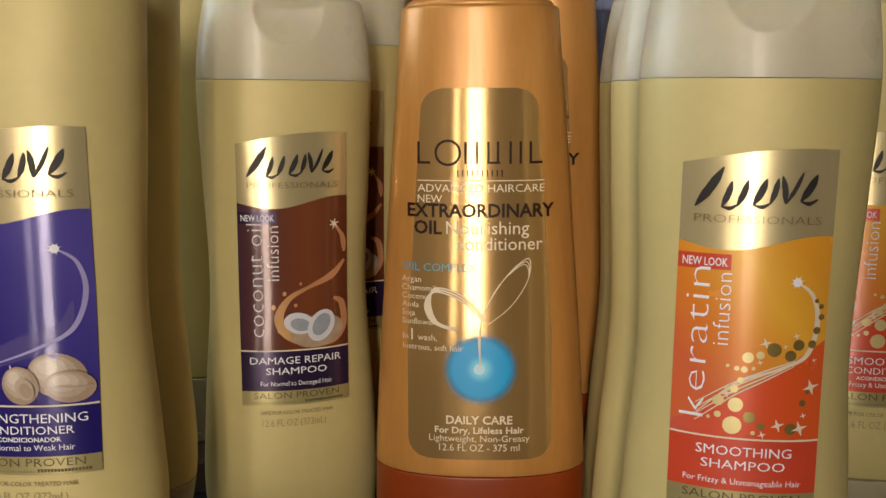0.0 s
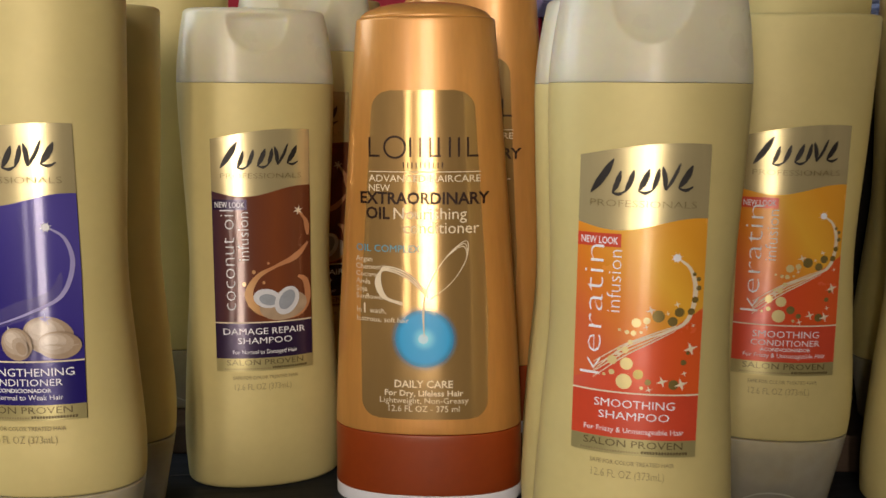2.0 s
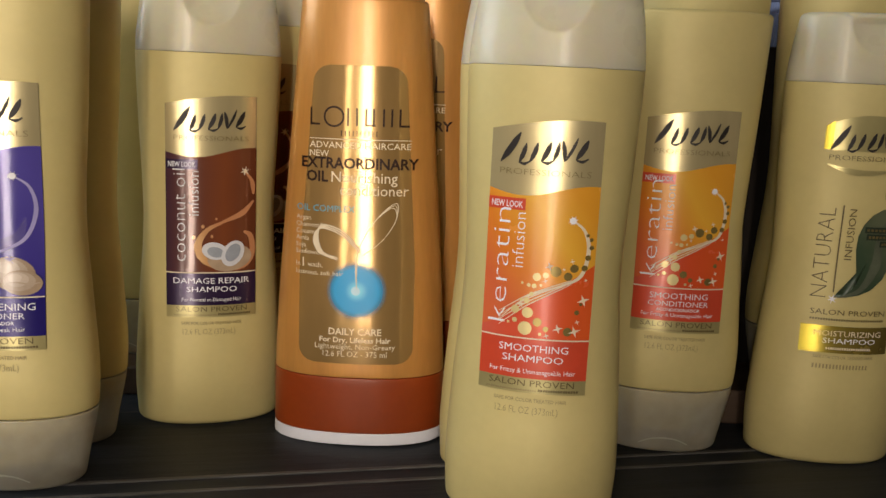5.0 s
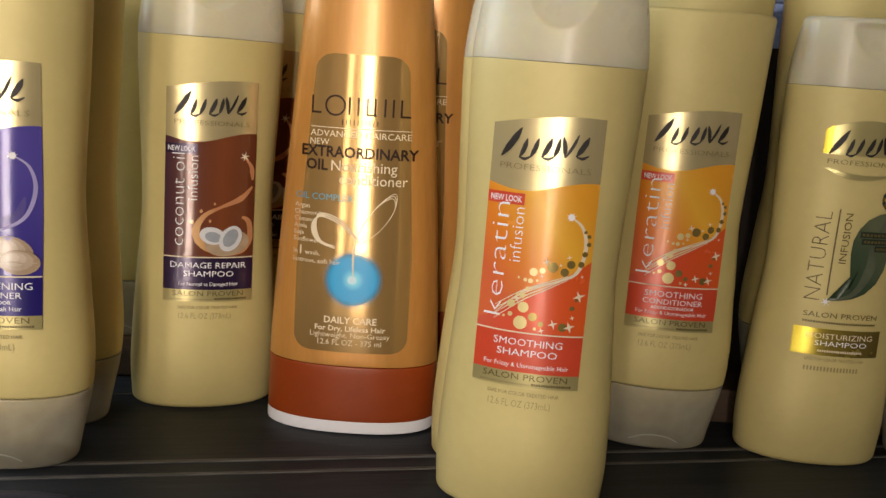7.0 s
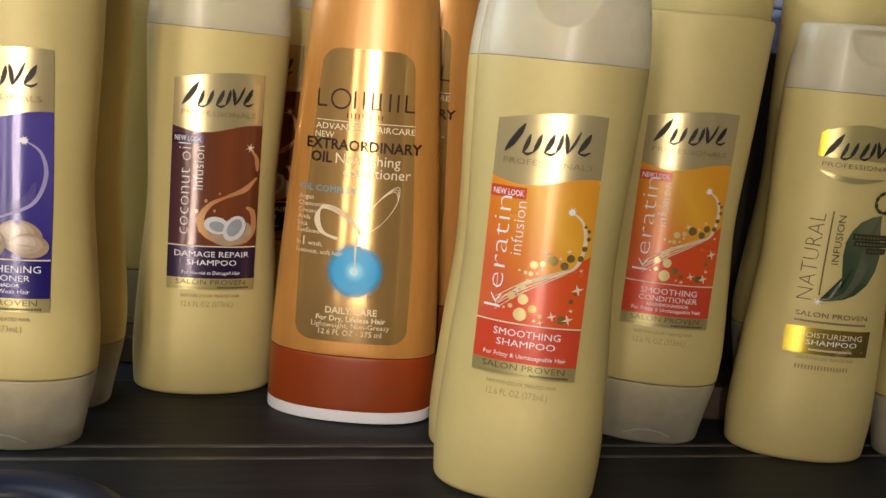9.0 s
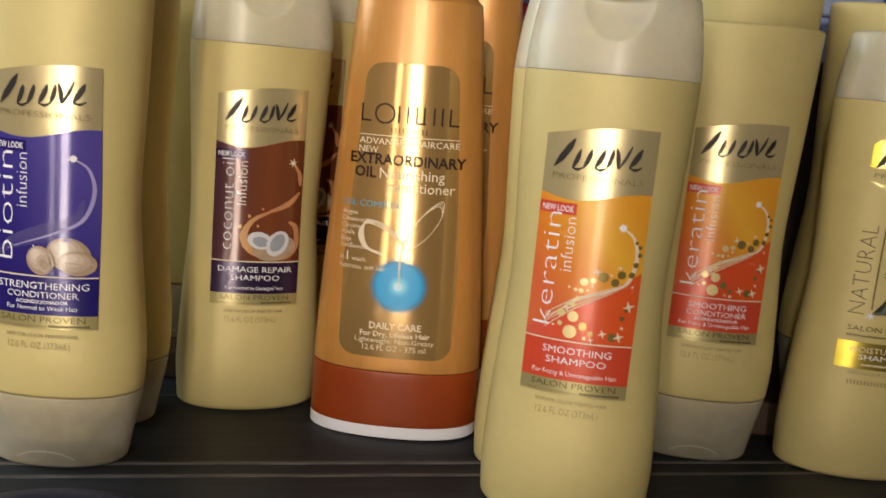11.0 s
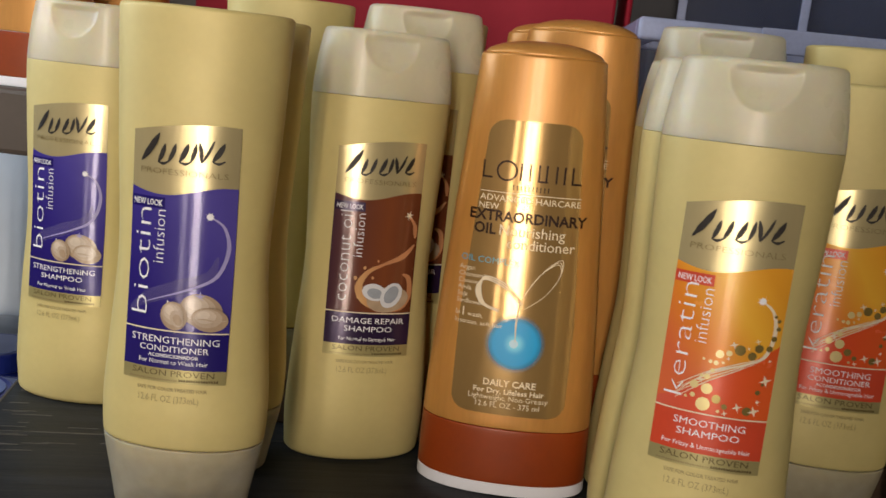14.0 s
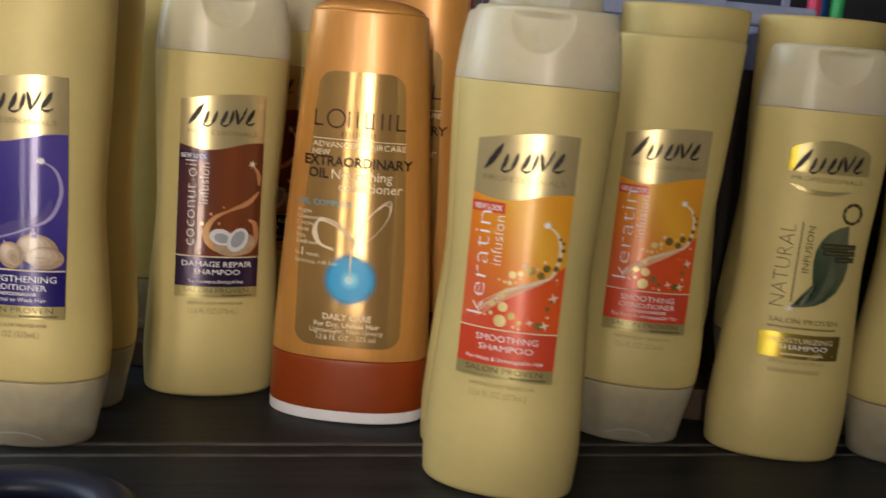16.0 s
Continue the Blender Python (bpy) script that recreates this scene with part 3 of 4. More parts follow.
        for u, d, r, m in ((.41, 72.4, 2.5, "gold_dot"), (.425, 66.5, 2.0, "gold_dot"), (.31, 65.6, 1.5, "gold_dot"), (.52, 69.8, 1.6, "olive_dot"), (.31, 69.6, .9, "gold_dot"), (.41, 62.0, 1.1, "gold_dot"), (.45, 59.4, .8, "gold_dot"), (.49, 53.0, 1.5, "gold_dot"), (.57, 52.2, 1.1, "gold_dot"),
                           (.66, 50.6, 1.9, "olive_dot"), (.77, 52.2, 1.5, "olive_dot"), (.82, 49.2, 1.5, "olive_dot"), (.91, 49.0, 1.1, "olive_dot"), (.935, 45.2, 1.0, "olive_dot"), (.96, 41.5, .8, "olive_dot"), (.955, 38.6, .7, "olive_dot"), (.92, 37.0, .6, "olive_dot"),
                           (.42, 56.2, .7, "gold_dot"), (.36, 61.8, .6, "gold_dot"), (.60, 72.2, 1.0, "olive_dot"), (.80, 72.8, 1.6, "olive_dot"), (.36, 55.6, .5, "gold_dot"), (.47, 56.4, .9, "gold_dot"), (.53, 56.0, .5, "gold_dot"), (.87, 65.5, .9, "olive_dot"), (.90, 62.4, .6, "olive_dot"), (.55, 74.2, .6, "gold_dot"), (.25, 70.6, .5, "gold_dot")):
            pr.oval("gold_bubble", X(u), Z(d), r * MM, r * MM, M[m], 4, label, n=16)
        for u, d, r in ((.60, 48.8, 1.6), (.92, 61.0, 2.3), (.71, 71.8, 1.9), (.86, 72.6, 2.2), (.80, 46.6, 1.1), (.36, 63.4, 1.5), (.61, 74.6, 1.2), (.88, 69.0, 1.0), (.57, 54.2, .9), (.73, 49.6, .8), (.20, 66.5, .6), (.93, 53.5, .8)):
            pr.star("sparkle", X(u), Z(d), r * MM, M["cream_ink"], 5, label)
        pr.text("keratin", -11.0 * MM, Z(71.0), 6.6 * MM, M["white_ink"], 3, label, width=41.5 * MM, align="LEFT", upright=True, bold=-0.018)
        title, small = "SMOOTHING", "For Frizzy & Unmanageable Hair"
    pr.text("infusion", -5.6 * MM, Z(50.0), 4.3 * MM, M["white_ink"], 3, label, width=19.6 * MM, align="LEFT", upright=True, bold=-0.014)
    wide = 33 * MM if scent != "keratin" else 25 * MM
    pr.text(title, X(.5), Z(81.3), 2.6 * MM, M["white_ink"], 2, label, width=wide)
    if kind == "shampoo":
        pr.text("SHAMPOO", X(.5), Z(85.2), 2.5 * MM, M["white_ink"], 2, label, width=22 * MM, bold=0.0)
    else:
        pr.text("CONDITIONER", X(.5), Z(84.7), 2.3 * MM, M["white_ink"], 2, label, width=26 * MM, bold=0.0)
        pr.text("ACONDICIONADOR", X(.5), Z(87.0), 1.3 * MM, M["white_ink"], 2, label, width=19 * MM, bold=0.02)
    pr.text(small, X(.5), Z(89.6), 1.7 * MM, M["white_ink"], 2, label, width=26 * MM if scent != "keratin" else 31 * MM)
    pr.text("SALON PROVEN", X(.5), Z(94.4), 2.3 * MM, M["olive_ink"], 2, label, width=31 * MM)
    pr.bars("small_print", X(.08), X(.56), Z(96.3), .6 * MM, 22, M["faint_ink"], 2, label, 0.3)
    pr.bars("small_print", X(.57), X(.94), Z(96.2), .9 * MM, 16, M["olive_ink"], 2, label, 0.22)
    pr.text("SAFE FOR COLOR TREATED HAIR", X(.5), Z(100.6), 1.35 * MM, M["faint_ink"], 0, label, width=26.5 * MM, bold=0.01)
    pr.text("12.6 FL OZ (373mL)", X(.47), Z(105.2), 2.6 * MM, M["faint_ink"], 0, label, width=23 * MM, bold=-0.01)


def natural_label(pr, top):
    X = lambda u: (-19 + 38 * u) * MM
    Z = lambda d: top - d * MM
    E = lambda d: Z(d - 6.6)
    label = pr.area("gold_emblem", X(.02), X(.98), lambda u: E(13.6), lambda u: E(4 - 5.4 * math.sin(math.pi * u) ** .7), M["foil_dull"], 0, 18, 8, label="gold foil emblem printed on the bottle")
    # Highlight at the emblem's left end, laid on as a yellow patch.
    pr.area("emblem_highlight", X(.02), X(.10), lambda u: E(13.4), lambda u: E(3.6 - 2.2 * u), M["foil_lit_left"], 1, 6, 6, label)
    pr.stroke("emblem_crescent", [(X(.06), E(19.4)), (X(.30), E(22.2)), (X(.55), E(22.6)), (X(.80), E(21.2))], (.0004, .0026, .0022, .0003), M["foil_dull"], 0, label)
    logo_strokes(pr, top + .0072, 2, label, M["black_ink"])
    pr.text("NATURAL", -10.5 * MM, Z(70.5), 6.6 * MM, M["olive_ink"], 1, label, width=39 * MM, align="LEFT", upright=True, bold=-0.022)
    pr.stroke("rule_line", [(-7.8 * MM, Z(68)), (-7.8 * MM, Z(50)), (-7.8 * MM, Z(30))], (.0006, .0006), M["olive_ink"], 1, label)
    pr.text("INFUSION", -2.2 * MM, Z(53.5), 3.0 * MM, M["olive_ink"], 1, label, width=22 * MM, align="LEFT", upright=True)
    leaf = [(-7.7, 70.2), (-2.5, 70.0), (3.0, 68.8), (8.0, 66.4), (12.6, 61.8), (15.6, 55.5), (16.6, 49), (15.8, 43), (14.4, 37), (13.6, 30),
            (9.0, 31.2), (4.6, 33.8), (1.4, 38), (-.4, 43), (-.6, 49), (.2, 55.5), (1.0, 61), (.6, 65.4), (-1.6, 68.2)]
    pr.blob("leaf", [(x * MM, Z(d)) for x, d in leaf], M["leaf"], 1, label, 6)
    pr.stroke("leaf_rib", [(-6 * MM, Z(70.2)), (3 * MM, Z(66.5)), (8.6 * MM, Z(56)), (9.4 * MM, Z(44)), (13.4 * MM, Z(31))], (.0003, .0022, .0046, .0034, .0004), M["leaf_light"], 2, label)
    for x0, d in ((2.0, 41.4), (3.0, 44.4), (9.2, 47.4)):
        pr.area("leaf_note", x0 * MM, .0188, lambda u: Z(d), lambda u: Z(d - 2.6), M["leaf_dark"], 3, 8, 2, label)
        pr.bars("small_print", x0 * MM + .0008, .0182, Z(d - .7), 1.1 * MM, 9, M["olive_ink"], 4, label, .3)
    pr.stroke("seal", [(X(.87) + .0044 * math.cos(a), Z(24.5) + .0044 * math.sin(a)) for a in (math.pi / 6 * k for k in range(13))], (.0014, .0014), M["olive_dot"], 1, label, 3)
    for k in range(9):
        pr.oval("seal_dot", X(.87) + .0044 * math.cos(k * .698), Z(24.5) + .0044 * math.sin(k * .698), .0009, .0009, M["leaf_dark"], 2, label, n=8, rings=1)
    pr.star("glint", -8 * MM, Z(71), .0022, M["white_ink"], 2, label, 6)
    pr.text("SALON PROVEN", X(.5), Z(78.0), 2.3 * MM, M["olive_ink"], 1, label, width=32 * MM)
    pr.bars("small_print", X(.08), X(.92), Z(80.6), .9 * MM, 30, M["olive_ink"], 1, label, 0.3)
    pr.area("name_band", X(.0), X(1), lambda u: Z(95), lambda u: Z(83), M["foil_lit_left"], 1, 18, 4, label)
    pr.text("MOISTURIZING", X(.52), Z(87.4), 2.4 * MM, M["cream_ink"], 2, label, width=29 * MM)
    pr.text("SHAMPOO", X(.54), Z(90.6), 2.3 * MM, M["white_ink"], 2, label, width=23 * MM)
    pr.bars("small_print", X(.28), X(.8), Z(93.4), 1.0 * MM, 20, M["cream_ink"], 2, label, 0.3)
    pr.text("SAFE FOR COLOR TREATED HAIR", X(.5), Z(97.6), 1.35 * MM, M["faint_ink"], 0, label, width=26 * MM)
    pr.bars("small_print", X(.16), X(.80), Z(102.2), 2.0 * MM, 17, M["faint_ink"], 0, label, 0.5)


def shampoo_bottle(scent, label):
    root = thing("shampoo_bottle", label, "shampoo bottle", "shampoo bottles on the table")
    v, f = loft(rounded(SHAMPOO, 0, .1684, 128, 56, .0030, .0002))
    mesh_part("body", v, f, M["pearl"], root, "pearly pale gold plastic", True)
    cap = scooped_cap(SHAMPOO, root, M["frost"])
    v, f = loft([[(r * math.cos(math.pi / 20 * k), r * .82 * math.sin(math.pi / 20 * k), z) for k in range(40)] for z, r in ((.1687, .0172), (.1775, .0172), (.1790, .0150), (.1880, .0146), (.1886, .0120))])
    mesh_part("neck", v, f, M["pearl"], cap, "pearly neck showing through the cap", True)
    pr = Print(SHAMPOO, root)
    if scent == "natural":
        natural_label(pr, .1475)
    else:
        foil_label(pr, .147, scent, "shampoo")
    return root


def conditioner_bottle(scent, label):
    root = thing("conditioner_bottle", label, "conditioner bottle", "conditioner bottles on the table")
    v, f = loft(rounded(INVERTED, .0302, .1955, 128, 56, .0009, .0017))
    mesh_part("body", v, f, M["pearl"], root, "pearly pale gold plastic", True)
    v, f = loft(rounded(INVERTED, 0, .0298, 128, 16, .0022, .0006))
    cap = mesh_part("cap", v, f, M["frost_grey"], root, "frosted grey translucent cap it stands on", True)
    v, f = loft([[(r * math.cos(math.pi / 20 * k), r * .60 * math.sin(math.pi / 20 * k), z) for k in range(40)] for z, r in ((.0080, .0150), (.0086, .0170), (.0190, .0176), (.0205, .0262), (.0296, .0290))])
    mesh_part("neck", v, f, M["pearl"], cap, "pearly neck showing through the cap", True)
    Print(INVERTED, root, .0003).stroke("tab_line", [(-.011, .0042), (-.006, .0066), (0, .0074), (.006, .0066), (.011, .0042)], (.0004, .0008, .0004), M["frost"], 0, cap)
    if scent:
        foil_label(Print(INVERTED, root), .151, scent, "conditioner")
    return root


def oil_bottle(label):
    root = thing("conditioner_bottle", label, "conditioner bottle", "amber conditioner bottles")
    v, f = loft(rounded(OILY, .0312, .193, 128, 56, .0005, .0012))
    body = mesh_part("body", v, f, M["amber"], root, "amber gold tapering plastic", True)
    dome = []
    for k in range(9):
        a = math.pi / 2 * k / 8
        dome.append([(x * math.cos(a) * .95 + 0, y * math.cos(a) * .95, .1926 + .0068 * math.sin(a)) for x, y, z in OILY.ring(.193, 96)][:] if k < 8 else [(x * .02, y * .02, .1994) for x, y, z in OILY.ring(.193, 96)])
    v, f = loft(dome)
    mesh_part("domed_end", v, f, M["amber"], root, "", True)
    v, f = loft(rounded(OILY, .0056, .0310, 128, 8, .0003, .0006))
    mesh_part("cap", v, f, M["rust"], root, "rust brown cap at the foot", True)
    v, f = loft(rounded(OILY, 0, .0055, 128, 3, .0006, .0003))
    mesh_part("cap_rim", v, f, M["white_rim"], root, "white rim of the cap", True)
    pr = Print(OILY, root)
    top, low = .1656, .0378
    Z = lambda d: top - d * MM

    def half_at(z):
        w = .0194 + (.0250 - .0194) * min(1, (top - z) / .085)
        r = .007
        for e in (z - low, top - z):
            if e < r:
                w -= r - math.sqrt(max(0, r * r - (r - e) ** 2))
        return w
    label = pr.area("front_label", lambda z: -half_at(z), lambda z: half_at(z), lambda u: low, lambda u: top, M["bronze"], 0, 26, 190, label="bronze foil panel with rounded corners")
    ink, pale = M["brown_ink"], M["cream_ink"]
    z0, z1 = Z(25), Z(17.6)
    for x in (-20.6, -4.6, -0.8, 3.0, 6.2, 10.4, 13.8, 17.2):
        pr.stroke("logo_shape", [(x * MM, z1), (x * MM, (z0 + z1) / 2), (x * MM, z0)], (.0008, .0008), ink, 1, label, 3)
    for x in (-20.6, 3.0, 17.2):
        pr.stroke("logo_shape", [(x * MM, z0 + .0004), ((x + 2) * MM, z0 + .0004), ((x + 4) * MM, z0 + .0004)], (.0008, .0008), ink, 1, label, 3)
    pr.stroke("logo_shape", [(-10.6 * MM + .0041 * math.cos(t), (z0 + z1) / 2 + .0040 * math.sin(t)) for t in (math.pi / 8 * k for k in range(17))], (.0008, .0008), ink, 1, label, 3)
    pr.bars("small_print", -7.5 * MM, 9 * MM, Z(29.2), 2.2 * MM, 10, ink, 1, label, .72)
    pr.stroke("rule_line", [(-21 * MM, Z(30.6)), (0, Z(30.6)), (22 * MM, Z(30.6))], (.0003, .0003), pale, 1, label)
    pr.text("ADVANCED HAIRCARE", .5 * MM, Z(34.4), 2.6 * MM, pale, 1, label, width=43 * MM)
    pr.text("NEW", -21 * MM, Z(38.0), 2.6 * MM, pale, 1, label, align="LEFT")
    pr.text("EXTRAORDINARY", .4 * MM, Z(42.8), 4.4 * MM, ink, 1, label, width=50 * MM, bold=0.025)
    pr.text("OIL", -22.3 * MM, Z(48.6), 4.4 * MM, ink, 1, label, width=9.6 * MM, align="LEFT", bold=0.025)
    pr.text("Nourishing", -11.2 * MM, Z(48.6), 4.4 * MM, pale, 1, label, width=28 * MM, align="LEFT")
    pr.text("conditioner", 21.5 * MM, Z(54.0), 4.4 * MM, pale, 1, label, width=29 * MM, align="RIGHT")
    pr.text("OIL COMPLEX", -26.5 * MM, Z(61.4), 2.7 * MM, M["blue_text"], 1, label, width=25.5 * MM, align="LEFT")
    for k, w in enumerate(("Argan", "Chamomile", "Coconut", "Amla", "Soja", "Sunflower")):
        pr.text(w, -26.8 * MM, Z(65.4 + 2.95 * k), 2.0 * MM, pale, 1, label, align="LEFT")
    pr.text("In", -26.6 * MM, Z(85.6), 2.1 * MM, pale, 1, label, align="LEFT")
    pr.text("1", -23.6 * MM, Z(85.8), 4.0 * MM, pale, 1, label, align="LEFT")
    pr.text("wash,", -21.3 * MM, Z(85.6), 2.1 * MM, pale, 1, label, align="LEFT")
    pr.text("lustrous, soft hair", -26.6 * MM, Z(89.0), 2.0 * MM, pale, 1, label, align="LEFT", width=21 * MM)
    pr.oval("blue_dot_halo", .0004, Z(95.2), .0137, .0137, M["dot"], 1, label, n=48, rings=8)
    pr.oval("dot_core", 0, Z(95.2), .0019, .0019, M["pale_blue"], 2, label, n=20)
    for k in range(3):
        o = k * .0008
        pr.stroke("drawn_loop", [(.0004, Z(94.5)), (-.0002 + o * .4, Z(84)), (.0018, Z(75)), (.0075 + o, Z(65 - k)), (.0150 + o, Z(59 - k)), (.0166, Z(64)), (.0110, Z(73)), (.0030, Z(79.5))], (.0003, .0003), pale, 2, label)
        pr.stroke("drawn_loop", [(.0020, Z(79 - k * .8)), (-.0060, Z(71.5 - k)), (-.0150, Z(68.5 - k * .6)), (-.0185 + o, Z(73)), (-.0160 + o, Z(79)), (-.0080, Z(82 - k * .5))], (.0003, .0006, .0010, .0003), pale, 2, label)
    pr.text("DAILY CARE", 0, Z(114.8), 2.9 * MM, pale, 1, label, width=23 * MM, bold=0.02)
    pr.text("For Dry, Lifeless Hair", 0, Z(118.2), 2.3 * MM, pale, 1, label, width=31 * MM, bold=0.02)
    pr.text("Lightweight, Non-Greasy", 0, Z(121.2), 2.3 * MM, pale, 1, label, width=35 * MM)
    pr.text("12.6 FL OZ - 375 ml", 0, Z(124.6), 2.5 * MM, pale, 1, label, width=28 * MM)
    return root


def dot_material():
    """Blue ink that thins out to nothing round its rim."""
    m = material("blue_dot_ink", (0.012, 0.33, 0.66), 0.35, spots=0.08, scale=200)
    nt = m.node_tree
    tc = nt.nodes.new("ShaderNodeTexCoord")
    mp = nt.nodes.new("ShaderNodeVectorMath")
    mp.operation = "SUBTRACT"
    mp.inputs[1].default_value = (0.0004, 0, .0704)
    nt.links.new(tc.outputs["Object"], mp.inputs[0])
    fl = nt.nodes.new("ShaderNodeVectorMath")
    fl.operation = "MULTIPLY"
    fl.inputs[1].default_value = (1, 0, 1)
    nt.links.new(mp.outputs[0], fl.inputs[0])
    le = nt.nodes.new("ShaderNodeVectorMath")
    le.operation = "LENGTH"
    nt.links.new(fl.outputs[0], le.inputs[0])
    mr = nt.nodes.new("ShaderNodeMapRange")
    mr.interpolation_type = "SMOOTHSTEP"
    mr.inputs["From Min"].default_value, mr.inputs["From Max"].default_value = .0090, .0136
    mr.inputs["To Min"].default_value, mr.inputs["To Max"].default_value = 1.0, 0.0
    nt.links.new(le.outputs["Value"], mr.inputs["Value"])
    nt.links.new(mr.outputs[0], nt.nodes["Principled BSDF"].inputs["Alpha"])
    ramp = nt.nodes.new("ShaderNodeValToRGB")
    ramp.color_ramp.interpolation = "EASE"
    ramp.color_ramp.elements[0].color, ramp.color_ramp.elements[1].color = (0.20, 0.72, 0.95, 1), (0.005, 0.36, 0.74, 1)
    ramp.color_ramp.elements[0].position, ramp.color_ramp.elements[1].position = 0.12, 0.55
    sc = nt.nodes.new("ShaderNodeMath")
    sc.operation = "MULTIPLY"
    sc.inputs[1].default_value = 100.0
    nt.links.new(le.outputs["Value"], sc.inputs[0])
    nt.links.new(sc.outputs[0], ramp.inputs[0])
    nt.links.new(ramp.outputs[0], nt.nodes["Principled BSDF"].inputs["Base Color"])
    return m


M["dot"] = dot_material()

# ---- the room ----
def joined(boxes):
    bm = bmesh.new()
    for lo, hi in boxes:
        r = bmesh.ops.create_cube(bm, size=1)
        for v in r["verts"]:
            v.co = Vector([lo[i] + (v.co[i] + 0.5) * (hi[i] - lo[i]) for i in range(3)])
    return bm


def setting(name, bm, mat, label):
    ob = part(name, bm, mat, None, label)
    return tagged(ob, label, "wall" if "wall" in name else name, kind="structure")


ROOM = (-0.72, 1.60, -1.80, 1.35, -0.76, 1.70)
X0, X1, Y0, Y1, Z0, Z1 = ROOM
setting("floor", joined([((X0 - .1, Y0 - .1, Z0 - .1), (X1 + .1, Y1 + .1, Z0))]), M["floor"], "plain brown wooden floor of the room")
setting("ceiling", joined([((X0 - .1, Y0 - .1, Z1), (X1 + .1, Y1 + .1, Z1 + .1))]), M["wall_dim"], "plain grey painted ceiling of the room")
setting("wall_north", joined([((X0 - .1, Y1, Z0), (X1 + .1, Y1 + .1, Z1))]), M["wall_dim"], "plain grey painted wall behind the table")
setting("wall_east", joined([((X1, Y0, Z0), (X1 + .1, Y1, Z1))]), M["wall_dim"], "plain grey painted wall in the shade")
# The high opening is made up and belongs to the fill lamp.
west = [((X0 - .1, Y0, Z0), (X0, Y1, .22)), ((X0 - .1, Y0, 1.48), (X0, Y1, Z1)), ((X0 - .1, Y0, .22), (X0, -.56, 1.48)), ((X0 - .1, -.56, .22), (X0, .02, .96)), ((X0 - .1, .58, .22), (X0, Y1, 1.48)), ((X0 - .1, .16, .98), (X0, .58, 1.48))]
setting("wall_west", joined(west), M["wall_dim"], "grey painted wall with a window and an opening for the added fill lamp")
south = [((X0 - .1, Y0 - .1, Z0), (X1 + .1, Y0, -.42)), ((X0 - .1, Y0 - .1, 1.12), (X1 + .1, Y0, Z1)),
         ((X0 - .1, Y0 - .1, -.42), (-.56, Y0, 1.12)), ((-.44, Y0 - .1, -.42), (-.20, Y0, 1.12)), ((-.10, Y0 - .1, -.42), (-.06, Y0, 1.12)), ((.04, Y0 - .1, -.42), (1.06, Y0, 1.12)), ((1.30, Y0 - .1, -.42), (X1 + .1, Y0, 1.12))]
# Added wall out of view: it shades the bottles towards the right.
setting("wall_light_blocker", joined([((.055, -.95, Z0), (.75, -.85, Z1))]), M["wall_dim"], "added unseen grey wall that keeps door light off the right-hand bottles")
setting("wall_south", joined(south), M["wall_dim"], "grey painted wall with tall glazed openings")

# ---- the table, turned a little against the row of bottles ----
TURN = pose(-0.191, 0.41, 0, 0, 0, 13.4)
table = thing("table", "black-stained worn wooden table carrying the bottles", "table")
table.matrix_world = TURN
rng = random.Random(4)
y = -0.34
for k, w in enumerate((0.2075, 0.012, 0.2875, 0.19)):
    if w < .02:
        part("plank", box((.0004, y + .0004, -.030), (1.25, y + w - .0004, -.0003), .0008, 2), M["table"], table)
    else:
        part("plank", box((0, y + .0003, -.030), (1.25, y + w - .0003, 0), .0012, 2), M["table"], table, "dark plank with scuffed edges")
    y += w
y = -0.34
for k, w in enumerate((0.2075, 0.012)):
    y += w
    part("worn_edge", box((.001, y - .0012, -.002), (1.248, y + .0012, .0003), .0003, 1), M["scuff"], table, "pale scuffed plank edge")
part("worn_edge", box((-.0005, -.338, -.002), (.0012, .355, .0003), .0003, 1), M["scuff"], table, "pale scuffed table edge")
part("worn_edge", box((.002, -.0456, -.002), (.150, -.0446, .0002)), M["scuff"], table, "pale scuffed plank edge")
for k in range(26):
    x, y = rng.uniform(.002, .012) if k % 2 else rng.uniform(.004, .075), rng.uniform(-.075, .012)
    w = rng.uniform(.004, .020)
    part("scratch", box((x, y, -.0004), (x + w, y + rng.uniform(.0004, .0009), .0002)), M["scuff"], table)
part("apron", box((.06, -.30, -.09), (1.19, -.28, -.030)), M["table"], table)
part("apron", box((.06, .30, -.09), (1.19, .32, -.030)), M["table"], table)
for x in (.05, 1.15):
    for yy in (-.31, .28):
        part("leg", box((x, yy, -.76), (x + .05, yy + .05, -.030), .003), M["table"], table)

riser = part("riser_board", box((-.118, .4205, .0002), (.1055, .5195, .0148), .0012), M["board"], None)
tagged(riser, "low brown wooden board lifting the back row of bottles", "riser board", "riser boards")
riser = part("riser_board", box((.1065, .4205, .0002), (.37, .5075, .0178), .0012), M["board"], None)
tagged(riser, "low brown wooden board lifting the back row of bottles", "riser board", "riser boards")

